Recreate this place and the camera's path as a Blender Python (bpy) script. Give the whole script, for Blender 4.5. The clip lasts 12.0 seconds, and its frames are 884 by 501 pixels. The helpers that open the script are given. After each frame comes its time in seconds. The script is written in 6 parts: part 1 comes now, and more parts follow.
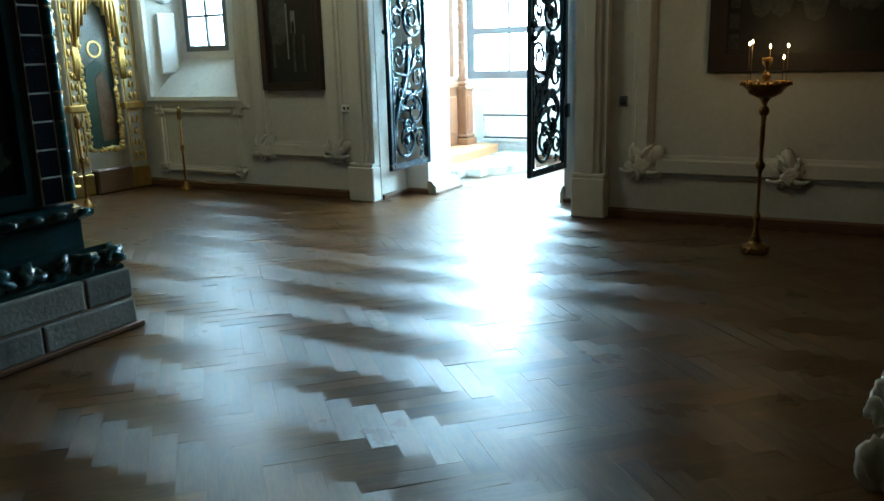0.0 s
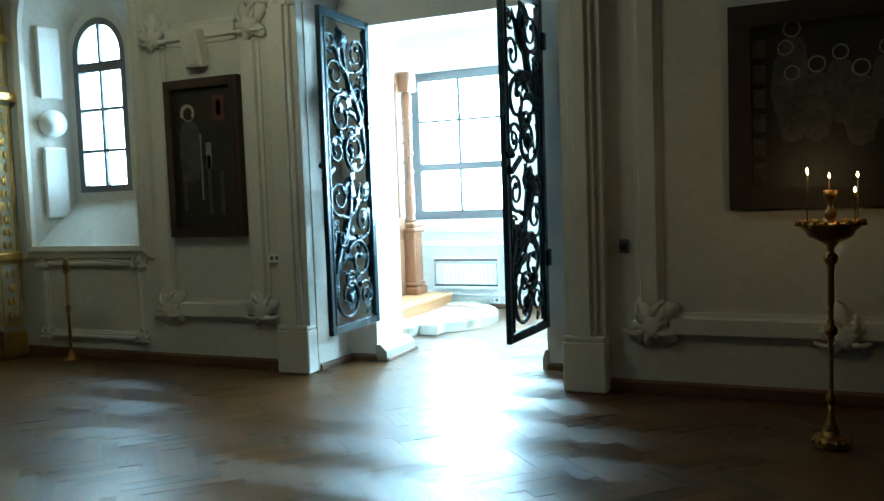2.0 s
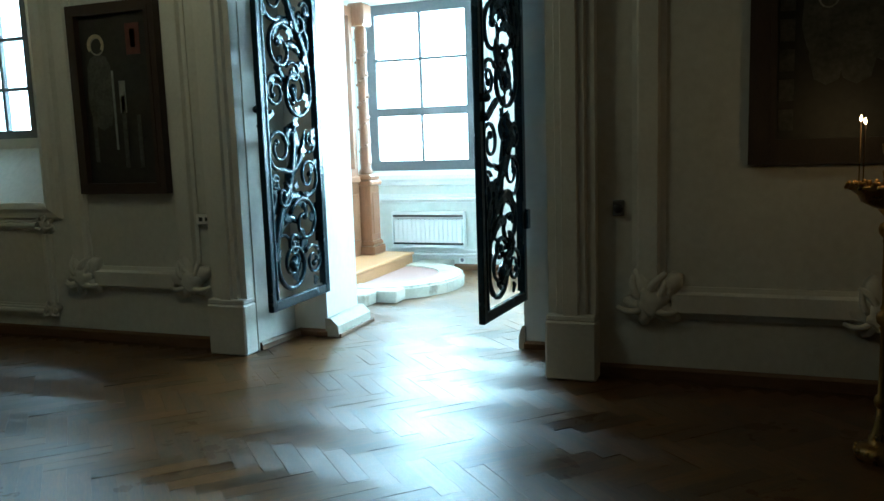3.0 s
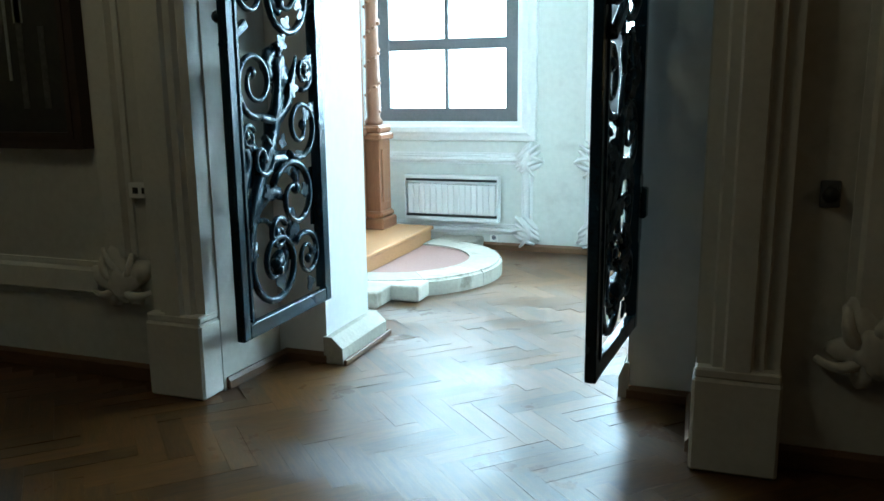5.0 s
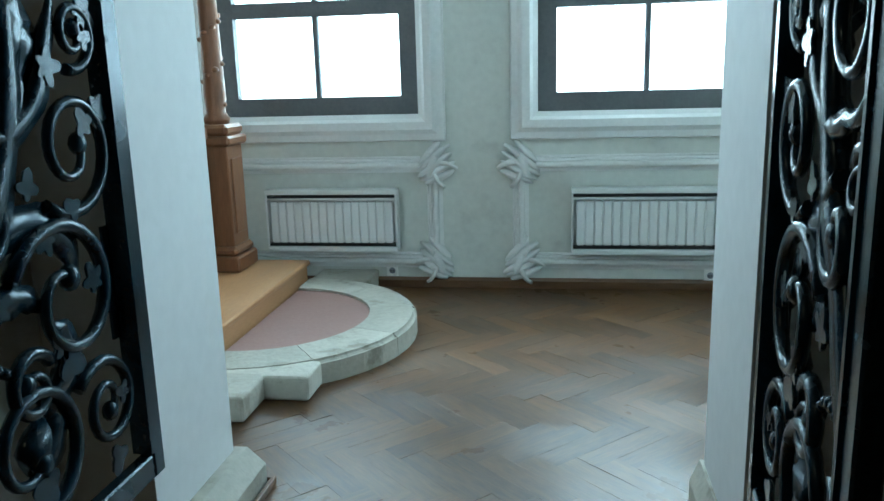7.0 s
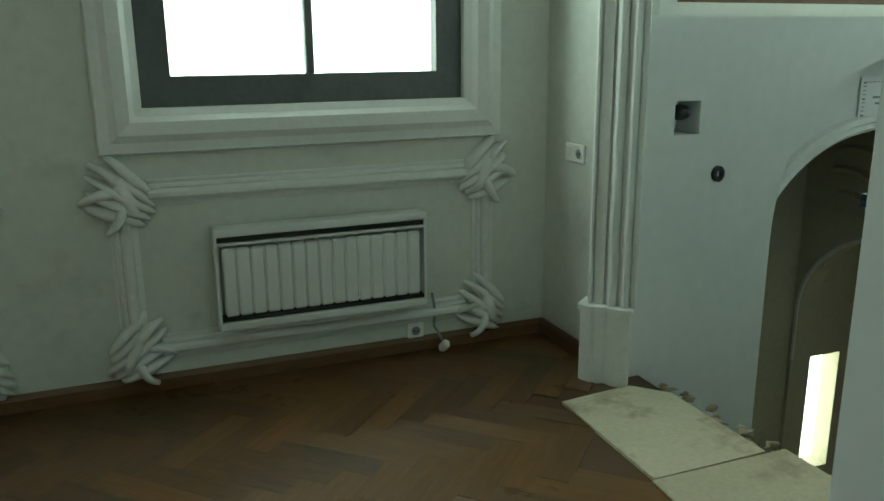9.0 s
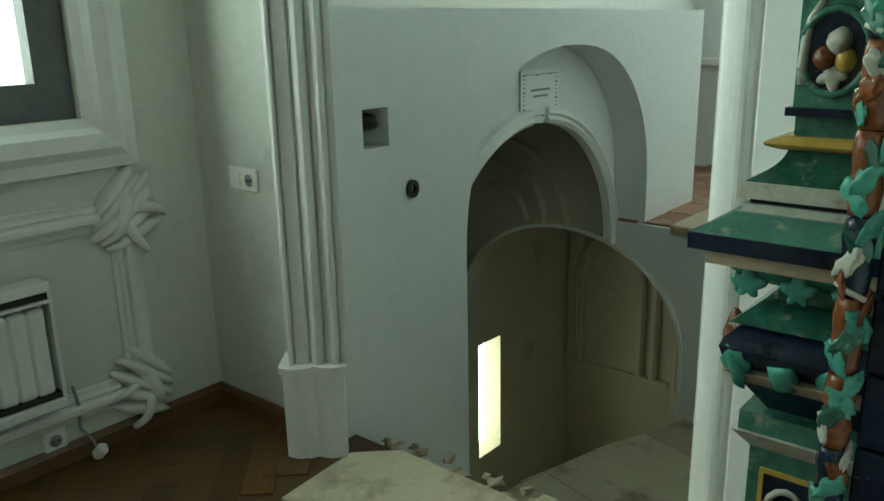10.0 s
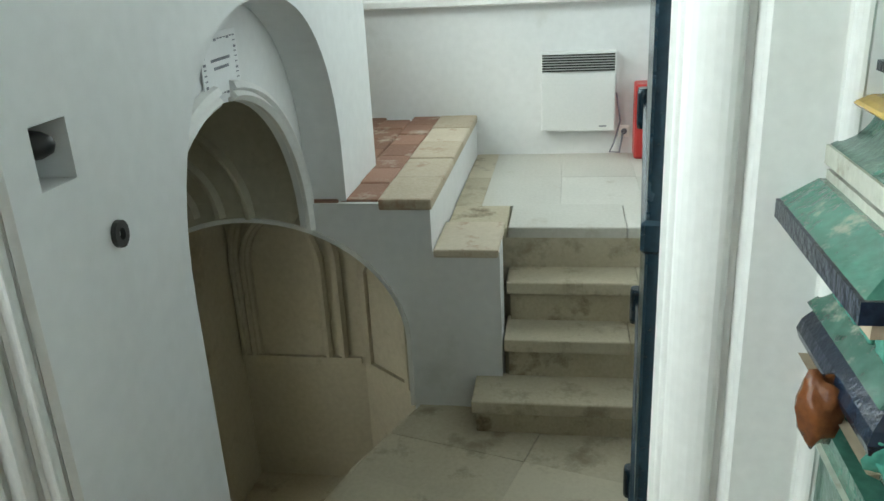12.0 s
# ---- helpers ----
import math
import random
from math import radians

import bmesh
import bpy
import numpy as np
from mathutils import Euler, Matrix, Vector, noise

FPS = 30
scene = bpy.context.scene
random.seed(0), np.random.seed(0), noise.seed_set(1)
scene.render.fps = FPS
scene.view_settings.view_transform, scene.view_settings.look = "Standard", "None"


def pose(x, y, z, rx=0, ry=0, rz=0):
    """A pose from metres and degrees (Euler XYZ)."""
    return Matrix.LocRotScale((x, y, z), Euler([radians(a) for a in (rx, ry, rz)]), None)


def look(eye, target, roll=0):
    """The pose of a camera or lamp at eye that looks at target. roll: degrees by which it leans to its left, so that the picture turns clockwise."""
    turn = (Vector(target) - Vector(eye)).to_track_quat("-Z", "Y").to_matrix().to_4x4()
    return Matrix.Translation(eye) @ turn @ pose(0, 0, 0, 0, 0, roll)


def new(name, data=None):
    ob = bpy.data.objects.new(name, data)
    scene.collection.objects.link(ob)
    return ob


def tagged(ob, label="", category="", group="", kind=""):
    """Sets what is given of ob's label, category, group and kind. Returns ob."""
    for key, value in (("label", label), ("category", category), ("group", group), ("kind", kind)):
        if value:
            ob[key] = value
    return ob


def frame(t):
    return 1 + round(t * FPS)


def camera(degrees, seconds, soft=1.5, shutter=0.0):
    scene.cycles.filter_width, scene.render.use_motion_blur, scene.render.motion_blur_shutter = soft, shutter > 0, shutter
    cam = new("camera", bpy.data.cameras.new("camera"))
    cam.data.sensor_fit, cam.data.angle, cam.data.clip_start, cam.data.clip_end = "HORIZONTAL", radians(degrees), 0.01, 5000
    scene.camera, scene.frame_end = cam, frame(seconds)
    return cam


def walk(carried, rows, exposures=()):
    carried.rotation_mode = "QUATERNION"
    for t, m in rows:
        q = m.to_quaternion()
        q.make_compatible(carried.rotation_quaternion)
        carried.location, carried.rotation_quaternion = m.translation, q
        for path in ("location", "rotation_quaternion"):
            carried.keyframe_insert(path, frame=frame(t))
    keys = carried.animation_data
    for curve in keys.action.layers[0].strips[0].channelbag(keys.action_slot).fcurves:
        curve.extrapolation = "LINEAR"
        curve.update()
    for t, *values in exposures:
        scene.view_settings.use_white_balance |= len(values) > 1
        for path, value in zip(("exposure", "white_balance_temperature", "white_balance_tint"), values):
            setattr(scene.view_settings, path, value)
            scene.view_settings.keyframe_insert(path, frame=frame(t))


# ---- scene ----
cam = camera(58.0, 12.0)
METRES, EYE, TILT, LEAN, TURN = 10.6, 1.5, 0.0, 0.0, 28.6
ROWS = [
    (0.0, 0.0, 0.0, 0.0, -0.35, -13.51, 1.46),
    (0.5, -0.0204, 0.0393, -0.0005, 2.08, -3.94, 2.65),
    (1.0, -0.0246, 0.0779, 0.0005, 1.22, 2.07, 2.84),
    (1.5, -0.0168, 0.1189, 0.0021, -0.92, 0.29, 1.83),
    (2.0, -0.0149, 0.1612, -0.0012, -5.27, -3.83, 2.05),
    (2.5, -0.0129, 0.2052, -0.0004, -8.46, -6.06, 2.39),
    (3.0, -0.0067, 0.2551, 0.002, -8.21, -7.77, 1.84),
    (5.0, -0.0134, 0.4515, -0.0036, -8.92, -11.27, 0.62),
    (5.5, -0.0108, 0.4964, -0.0042, -11.56, -9.61, 0.17),
    (6.0, -0.0074, 0.545, -0.0032, -11.76, -10.07, -0.38),
    (6.5, -0.0104, 0.5935, -0.0026, -14.94, -12.16, 0.51),
    (7.0, -0.005, 0.6394, -0.0051, -20.3, -12.49, 1.53),
    (9.0, 0.0617, 0.808, -0.0071, -50.48, -14.48, 0.46),
    (9.5, 0.0886, 0.8392, -0.0053, -66.19, -14.89, 1.31),
    (10.0, 0.1097, 0.8611, -0.004, -78.8, -15.6, 1.17),
    (10.5, 0.1424, 0.8804, -0.0041, -85.45, -18.11, 0.03),
    (11.0, 0.1621, 0.893, -0.004, -93.98, -19.67, 0.21),
    (11.5, 0.1812, 0.9096, -0.0019, -104.49, -20.68, 2.09),
    (12.0, 0.1896, 0.9139, -0.0012, -110.1, -20.47, 2.79),
]
EXPOSURES = [(0.0, 3.1, 4800, -15), (1.0, 3.2, 4700, -17), (1.5, 3.05, 4700, -17), (2.5, 2.4, 4700, -19), (3.2, 2.05, 4800, -18), (5.0, 1.62, 5050, -12), (6.0, 0.92, 5050, -12), (7.0, 0.22, 5200, -12), (9.0, -0.98, 6750, -24), (9.5, -1.02, 6900, -22), (10.0, -0.95, 6900, -21), (10.5, -0.45, 6800, -13), (11.0, -0.1, 7000, -8), (12.0, -0.2, 6650, -2)]
walk(cam, [(t, pose(0, 0, EYE, TILT, LEAN, TURN) @ pose(METRES * x, METRES * y, METRES * z, 90 + pitch, roll, yaw)) for t, x, y, z, yaw, pitch, roll in ROWS], EXPOSURES)

# ---------- world and light ----------
world = bpy.data.worlds.new("sky")
scene.world = world
world.use_nodes = True
wn = world.node_tree
sky = wn.nodes.new("ShaderNodeTexSky")
sky.sky_type, sky.sun_disc = "NISHITA", False
sky.sun_elevation, sky.sun_rotation = radians(38), radians(-40)
wn.links.new(sky.outputs[0], wn.nodes["Background"].inputs[0])
wn.nodes["Background"].inputs[1].default_value = 0.12

sun_data = bpy.data.lights.new("sun", "SUN")
sun_data.energy, sun_data.angle, sun_data.color = 1.0, radians(10), (1.0, 0.97, 0.92)
sun = new("sun", sun_data)
sun.matrix_world = look((-14, 26, 16), (-3, 10, 0))


def area_lamp(name, centre, target, w, h, watts, colour=(1, 1, 1)):
    d = bpy.data.lights.new(name, "AREA")
    d.shape, d.size, d.size_y, d.energy, d.color = "RECTANGLE", w, h, watts, colour
    ob = new(name, d)
    ob.matrix_world = look(centre, target)
    return ob


def spot_lamp(name, eye, target, watts, degrees, colour):
    d = bpy.data.lights.new(name, "SPOT")
    d.energy, d.spot_size, d.spot_blend, d.color, d.shadow_soft_size = watts, radians(degrees), 0.6, colour, 0.05
    ob = new(name, d)
    ob.matrix_world = look(eye, target)
    return ob


DAY = (0.86, 0.94, 1.0)
for wx, watts in ((-7.0, 50), (-4.92, 56), (-2.75, 84)):
    area_lamp("window_light", (wx, 11.34, 2.17), (wx, 8, 2.17), 1.34, 1.92, watts, DAY)
area_lamp("window_light", (-7.5, 7.98, 2.6), (-7.3, 4, 2.0), 0.8, 2.0, 19, DAY)
area_lamp("window_light", (0.6, 11.86, 2.4), (0.4, 9, 0.8), 2.6, 1.4, 108, DAY)
area_lamp("window_light", (3.22, 10.0, 2.1), (0, 10.0, 0.6), 1.6, 1.6, 34, DAY)

# ---------- materials ----------


def mat(name):
    m = bpy.data.materials.new(name)
    m.use_nodes = True
    return m, m.node_tree, m.node_tree.nodes["Principled BSDF"]


def surface(name, a, b, scale=3.0, rough=0.6, metal=0.0, bump=0.15, fine=60.0, stretch=(1, 1, 1), var=0.0, dirt=None, rough_var=0.1, grain_mix=0.5, depth=0.01, coat=0.0, coat_rough=0.3):
    """Two colours mixed by noise at two scales, with fine relief."""
    m, t, p = mat(name)
    n = t.nodes
    co = n.new("ShaderNodeTexCoord")
    mp = n.new("ShaderNodeMapping")
    mp.inputs["Scale"].default_value = stretch
    t.links.new(co.outputs["Object"], mp.inputs[0])
    big = n.new("ShaderNodeTexNoise")
    big.inputs["Scale"].default_value, big.inputs["Detail"].default_value = scale, 5
    small = n.new("ShaderNodeTexNoise")
    small.inputs["Scale"].default_value, small.inputs["Detail"].default_value = fine, 4
    for q in (big, small):
        t.links.new(mp.outputs[0], q.inputs["Vector"])
    add = n.new("ShaderNodeMix")
    add.inputs[0].default_value = grain_mix
    t.links.new(big.outputs[0], add.inputs[2])
    t.links.new(small.outputs[0], add.inputs[3])
    fac = add.outputs[0]
    if var:
        oi = n.new("ShaderNodeObjectInfo")
        ge = n.new("ShaderNodeNewGeometry")
        s = n.new("ShaderNodeMath")
        s.operation = "ADD"
        t.links.new(oi.outputs["Random"], s.inputs[0])
        t.links.new(ge.outputs["Random Per Island"], s.inputs[1])
        fr = n.new("ShaderNodeMath")
        fr.operation = "FRACT"
        t.links.new(s.outputs[0], fr.inputs[0])
        mx = n.new("ShaderNodeMix")
        mx.inputs[0].default_value = var
        t.links.new(fac, mx.inputs[2])
        t.links.new(fr.outputs[0], mx.inputs[3])
        fac = mx.outputs[0]
    ramp = n.new("ShaderNodeValToRGB")
    ramp.color_ramp.elements[0].position, ramp.color_ramp.elements[1].position = 0.3, 0.7
    ramp.color_ramp.elements[0].color, ramp.color_ramp.elements[1].color = (*a, 1), (*b, 1)
    t.links.new(fac, ramp.inputs[0])
    out = ramp.outputs[0]
    if dirt:
        dn = n.new("ShaderNodeTexNoise")
        dn.inputs["Scale"].default_value, dn.inputs["Detail"].default_value, dn.inputs["Roughness"].default_value = dirt[1], 8, 0.65
        t.links.new(co.outputs["Object"], dn.inputs["Vector"])
        dr = n.new("ShaderNodeValToRGB")
        dr.color_ramp.elements[0].position, dr.color_ramp.elements[1].position = dirt[2], dirt[2] + 0.12
        t.links.new(dn.outputs[0], dr.inputs[0])
        dm = n.new("ShaderNodeMix")
        dm.data_type = "RGBA"
        t.links.new(dr.outputs[0], dm.inputs[0])
        t.links.new(out, dm.inputs[6])
        dm.inputs[7].default_value = (*dirt[0], 1)
        out = dm.outputs[2]
    t.links.new(out, p.inputs["Base Color"])
    rr = n.new("ShaderNodeMapRange")
    rr.inputs[3].default_value, rr.inputs[4].default_value = max(0.02, rough - rough_var), min(1, rough + rough_var)
    t.links.new(big.outputs[0], rr.inputs[0])
    t.links.new(rr.outputs[0], p.inputs["Roughness"])
    p.inputs["Metallic"].default_value = metal
    p.inputs["Coat Weight"].default_value, p.inputs["Coat Roughness"].default_value, p.inputs["Coat IOR"].default_value = coat, coat_rough, 1.65
    if bump:
        b_ = n.new("ShaderNodeBump")
        b_.inputs["Strength"].default_value, b_.inputs["Distance"].default_value = bump, depth
        t.links.new(add.outputs[0], b_.inputs["Height"])
        t.links.new(b_.outputs[0], p.inputs["Normal"])
    return m


def glow(name, colour, strength):
    m, t, p = mat(name)
    p.inputs["Base Color"].default_value = (*colour, 1)
    p.inputs["Emission Color"].default_value = (*colour, 1)
    p.inputs["Emission Strength"].default_value = strength
    return m


# Gallery walls: greenish plaster, its colour darkened to hold the shade there.
M_PLASTER = surface("plaster_shaded_copy", (0.60, 0.61, 0.56), (0.71, 0.72, 0.665), 1.3, 0.75, 0, 0.10, 22, dirt=((0.54, 0.54, 0.50), 2.2, 0.60))
# Lit copy for stair hall and doorway: stronger light put into the colour.
M_WHITE = surface("plaster_lit_copy", (0.72, 0.73, 0.73), (0.80, 0.81, 0.81), 1.1, 0.75, 0, 0.10, 18, dirt=((0.66, 0.67, 0.65), 1.8, 0.62))
M_STUCCO = surface("moulded_stucco", (0.72, 0.72, 0.70), (0.82, 0.82, 0.80), 3, 0.6, 0, 0.08, 40)
M_CHURCH = surface("church_plaster", (0.54, 0.525, 0.475), (0.66, 0.645, 0.59), 1.2, 0.8, 0, 0.12, 25, dirt=((0.48, 0.46, 0.41), 1.7, 0.6))
# Gallery ceiling and end wall stay out of view; darkened against bounce light.
M_UNSEEN_GALLERY = surface("dark_unseen_gallery", (0.22, 0.21, 0.18), (0.32, 0.30, 0.26), 1.5, 0.8, 0, 0.12, 25)
# Unseen east and south walls are darkened to cut bounce light.
M_UNSEEN_WALL = surface("dark_unseen_wall", (0.05, 0.04, 0.03), (0.14, 0.11, 0.08), 2.0, 0.8, 0, 0.12, 25)
M_CHURCH_STUCCO = surface("church_stucco", (0.60, 0.58, 0.53), (0.70, 0.68, 0.62), 3, 0.7, 0, 0.12, 40)
M_PARQUET = surface("oak_parquet", (0.034, 0.0155, 0.0035), (0.150, 0.069, 0.016), 7, 0.38, 0, 0.10, 30, (0.5, 5, 1), var=0.22, rough_var=0.05, depth=0.002, coat=0.34, coat_rough=0.33)
pn = M_PARQUET.node_tree
pn.nodes["Principled BSDF"].inputs["Coat IOR"].default_value = 1.52
pn.nodes["Principled BSDF"].inputs["Specular IOR Level"].default_value = 0.42
pn.nodes["Principled BSDF"].inputs["Anisotropic"].default_value = 0.62
pn.nodes["Principled BSDF"].inputs["Anisotropic Rotation"].default_value = 0.25
gta = pn.nodes.new("ShaderNodeTangent")
gta.direction_type, gta.uv_map = "UV_MAP", "UVMap"
pn.links.new(gta.outputs[0], pn.nodes["Principled BSDF"].inputs["Tangent"])
guv = pn.nodes.new("ShaderNodeUVMap")
goi = pn.nodes.new("ShaderNodeObjectInfo")
gsh = pn.nodes.new("ShaderNodeMath")
gsh.operation = "MULTIPLY"
gsh.inputs[1].default_value = 40.0
pn.links.new(goi.outputs["Random"], gsh.inputs[0])
gad = pn.nodes.new("ShaderNodeVectorMath")
pn.links.new(guv.outputs[0], gad.inputs[0])
pn.links.new(gsh.outputs[0], gad.inputs[1])
pn.links.new(gad.outputs[0], pn.nodes["Mapping"].inputs[0])
wear = pn.nodes.new("ShaderNodeTexNoise")
wear.inputs["Scale"].default_value, wear.inputs["Detail"].default_value, wear.inputs["Roughness"].default_value = 2.2, 7.0, 0.62
wco = pn.nodes.new("ShaderNodeNewGeometry")
pn.links.new(wco.outputs["Position"], wear.inputs["Vector"])
wmap = pn.nodes.new("ShaderNodeMapRange")
wmap.inputs[1].default_value, wmap.inputs[2].default_value, wmap.inputs[3].default_value, wmap.inputs[4].default_value = 0.34, 0.66, 0.24, 0.52
pn.links.new(wear.outputs[0], wmap.inputs[0])
pn.links.new(wmap.outputs[0], pn.nodes["Principled BSDF"].inputs["Coat Roughness"])
M_JOINT = surface("parquet_joint", (0.06, 0.031, 0.013), (0.10, 0.054, 0.023), 8, 0.5)
M_SKIRT = surface("dark_oak", (0.09, 0.045, 0.02), (0.17, 0.09, 0.04), 6, 0.4, 0, 0.15, 50, (1, 1, 6))
M_OAK = surface("varnished_oak", (0.17, 0.075, 0.035), (0.28, 0.135, 0.065), 3, 0.35, 0, 0.15, 30, (6, 6, 0.6))
M_OAK_STEP = surface("oak_board", (0.38, 0.20, 0.085), (0.52, 0.30, 0.14), 3, 0.4, 0, 0.12, 30, (5, 0.6, 5))
# Blue in the iron's base colour stands in for window glare.
M_IRON = surface("black_iron", (0.006, 0.018, 0.028), (0.016, 0.042, 0.064), 9, 0.24, 0.35, 0.06, 70, coat=0.15, coat_rough=0.2)
M_GILT = surface("gilt_wood", (0.55, 0.36, 0.09), (0.85, 0.62, 0.22), 9, 0.32, 0.9, 0.5, 70)
M_BRASS = surface("aged_brass", (0.26, 0.15, 0.045), (0.46, 0.29, 0.10), 12, 0.3, 0.95, 0.2, 90)
M_ICONWALL = surface("pale_iconostasis", (0.38, 0.36, 0.28), (0.60, 0.57, 0.46), 5, 0.45, 0, 0.3, 60)
M_STONE = surface("limestone", (0.42, 0.37, 0.265), (0.60, 0.545, 0.42), 3, 0.75, 0, 0.45, 50, dirt=((0.31, 0.26, 0.18), 3.6, 0.54), var=0.35)
M_EDGE = surface("lime_washed_brick_edge", (0.46, 0.385, 0.28), (0.62, 0.55, 0.44), 5, 0.8, 0, 0.5, 45, dirt=((0.38, 0.25, 0.17), 5.5, 0.57), var=0.35)
M_PIERSTONE = surface("grey_rough_stone", (0.17, 0.165, 0.15), (0.31, 0.30, 0.275), 5, 0.8, 0, 0.6, 40, var=0.3, dirt=((0.13, 0.12, 0.105), 4, 0.58))
M_LANDING = surface("pale_landing_stone", (0.52, 0.51, 0.46), (0.66, 0.65, 0.60), 2.2, 0.7, 0, 0.3, 50, dirt=((0.46, 0.43, 0.36), 2.6, 0.60), var=0.25)
M_RISER = surface("stained_limestone", (0.36, 0.31, 0.21), (0.54, 0.48, 0.35), 4, 0.8, 0, 0.5, 55, dirt=((0.20, 0.155, 0.095), 4.5, 0.52), var=0.3)
M_WORN = surface("worn_pale_stone", (0.36, 0.345, 0.29), (0.53, 0.51, 0.435), 3.5, 0.7, 0, 0.6, 35, dirt=((0.29, 0.265, 0.21), 4.5, 0.55), var=0.3)
M_BRICK = surface("red_brick", (0.20, 0.10, 0.065), (0.36, 0.20, 0.14), 6, 0.85, 0, 0.5, 70, var=0.5, dirt=((0.46, 0.38, 0.30), 5, 0.55))
# Well plaster is browner and darker than the stair hall plaster.
M_WELL = surface("brownish_well_plaster", (0.44, 0.405, 0.305), (0.56, 0.52, 0.41), 1.6, 0.8, 0, 0.15, 25, dirt=((0.36, 0.32, 0.23), 2.0, 0.58))
M_TERRA = surface("terracotta_tile", (0.24, 0.13, 0.11), (0.34, 0.20, 0.17), 4, 0.6, 0, 0.2, 60, var=0.4)
M_WINFRAME = surface("grey_window_paint", (0.10, 0.105, 0.11), (0.15, 0.15, 0.155), 4, 0.45, 0, 0.1, 50)
M_BROWNFRAME = surface("brown_window_wood", (0.12, 0.06, 0.03), (0.2, 0.11, 0.06), 5, 0.5, 0, 0.1, 50, (4, 4, 1))
M_WHITEMETAL = surface("white_enamel", (0.74, 0.75, 0.74), (0.80, 0.81, 0.80), 3, 0.35, 0, 0.05, 60)
# Near-black fill; in slots and contact holes it stands for their shade.
M_DARK = surface("dark_fill", (0.012, 0.014, 0.013), (0.03, 0.032, 0.03), 5, 0.7)
M_BLACKPLASTIC = surface("black_plastic", (0.012, 0.012, 0.013), (0.025, 0.025, 0.027), 6, 0.4)
M_WHITEPLASTIC = surface("white_plastic", (0.86, 0.85, 0.81), (0.90, 0.89, 0.86), 4, 0.35, 0, 0.03)
M_PAPER = surface("paper", (0.78, 0.79, 0.80), (0.83, 0.84, 0.85), 6, 0.8, 0, 0.05)
M_INK = surface("grey_ink", (0.22, 0.23, 0.26), (0.30, 0.31, 0.35), 20, 0.8)
M_RED = surface("red_paint", (0.42, 0.02, 0.02), (0.55, 0.04, 0.035), 5, 0.4)
M_ICON = surface("dark_painting", (0.008, 0.008, 0.007), (0.032, 0.027, 0.02), 3.5, 0.42, 0, 0.1, 25)
M_ICON2 = surface("brown_painting", (0.06, 0.035, 0.02), (0.16, 0.10, 0.05), 5, 0.35, 0, 0.1, 25)
M_ROBE = surface("painted_robe", (0.022, 0.024, 0.021), (0.11, 0.105, 0.085), 9, 0.4, 0, 0.1, 40)
M_ROBE_RED = surface("painted_red", (0.07, 0.018, 0.014), (0.17, 0.055, 0.04), 8, 0.4, 0, 0.1, 40)
M_ROBE_GREEN = surface("painted_green", (0.018, 0.038, 0.028), (0.055, 0.085, 0.055), 8, 0.4, 0, 0.1, 40)
M_SKY = surface("painted_sky", (0.045, 0.05, 0.04), (0.13, 0.14, 0.11), 3, 0.4, 0, 0.1, 40)
M_DIMGOLD = surface("dim_gold_leaf", (0.20, 0.18, 0.14), (0.36, 0.33, 0.26), 10, 0.4, 0.2, 0.2, 60)
M_HALO = surface("worn_gold_leaf", (0.34, 0.28, 0.18), (0.58, 0.50, 0.34), 14, 0.45, 0.1, 0.2, 60)
M_PAINTED_WHITE = surface("dulled_white_paint", (0.16, 0.16, 0.145), (0.34, 0.34, 0.31), 16, 0.45, 0, 0.1, 50)
M_FRAME = surface("dark_icon_frame", (0.022, 0.012, 0.008), (0.05, 0.028, 0.018), 6, 0.5, 0, 0.15, 60, (3, 3, 1))
M_GREEN = surface("green_glaze", (0.012, 0.060, 0.040), (0.070, 0.205, 0.150), 8, 0.15, 0, 0.6, 45, var=0.25, dirt=((0.27, 0.30, 0.24), 15, 0.59), coat=0.5, coat_rough=0.08)
M_TEAL = surface("turquoise_glaze", (0.035, 0.17, 0.125), (0.10, 0.33, 0.26), 14, 0.18, 0, 0.5, 60, dirt=((0.30, 0.36, 0.30), 18, 0.66))
M_BLUE = surface("blue_glaze", (0.004, 0.008, 0.019), (0.014, 0.026, 0.050), 14, 0.16, 0, 0.5, 60, dirt=((0.12, 0.15, 0.16), 18, 0.66))
M_NIGHT = surface("near_black_blue_glaze", (0.003, 0.006, 0.013), (0.007, 0.014, 0.030), 9, 0.14, 0, 0.3, 40, var=0.3)
M_AMBER = surface("amber_glaze", (0.07, 0.022, 0.010), (0.25, 0.085, 0.028), 18, 0.18, 0, 0.5, 60, dirt=((0.30, 0.24, 0.18), 20, 0.70))
M_YELLOW = surface("yellow_glaze", (0.38, 0.24, 0.05), (0.52, 0.35, 0.09), 8, 0.2, 0, 0.25, 40)
M_CREAM = surface("cream_glaze", (0.34, 0.34, 0.29), (0.52, 0.52, 0.45), 14, 0.4, 0, 0.4, 60, dirt=((0.22, 0.17, 0.11), 13, 0.58))
M_CLAY = surface("bare_clay", (0.30, 0.24, 0.17), (0.44, 0.36, 0.26), 9, 0.7, 0, 0.5, 50)
M_DKTILE = surface("dark_green_tile", (0.008, 0.025, 0.028), (0.02, 0.05, 0.055), 7, 0.16, 0, 0.3, 40, var=0.4)
M_TEALDARK = surface("dark_teal_glaze", (0.012, 0.045, 0.05), (0.03, 0.09, 0.10), 8, 0.15, 0, 0.25, 40)
M_WAX = surface("wax", (0.16, 0.10, 0.04), (0.25, 0.16, 0.07), 8, 0.5)
M_FLAME = glow("flame", (1.0, 0.5, 0.16), 14)
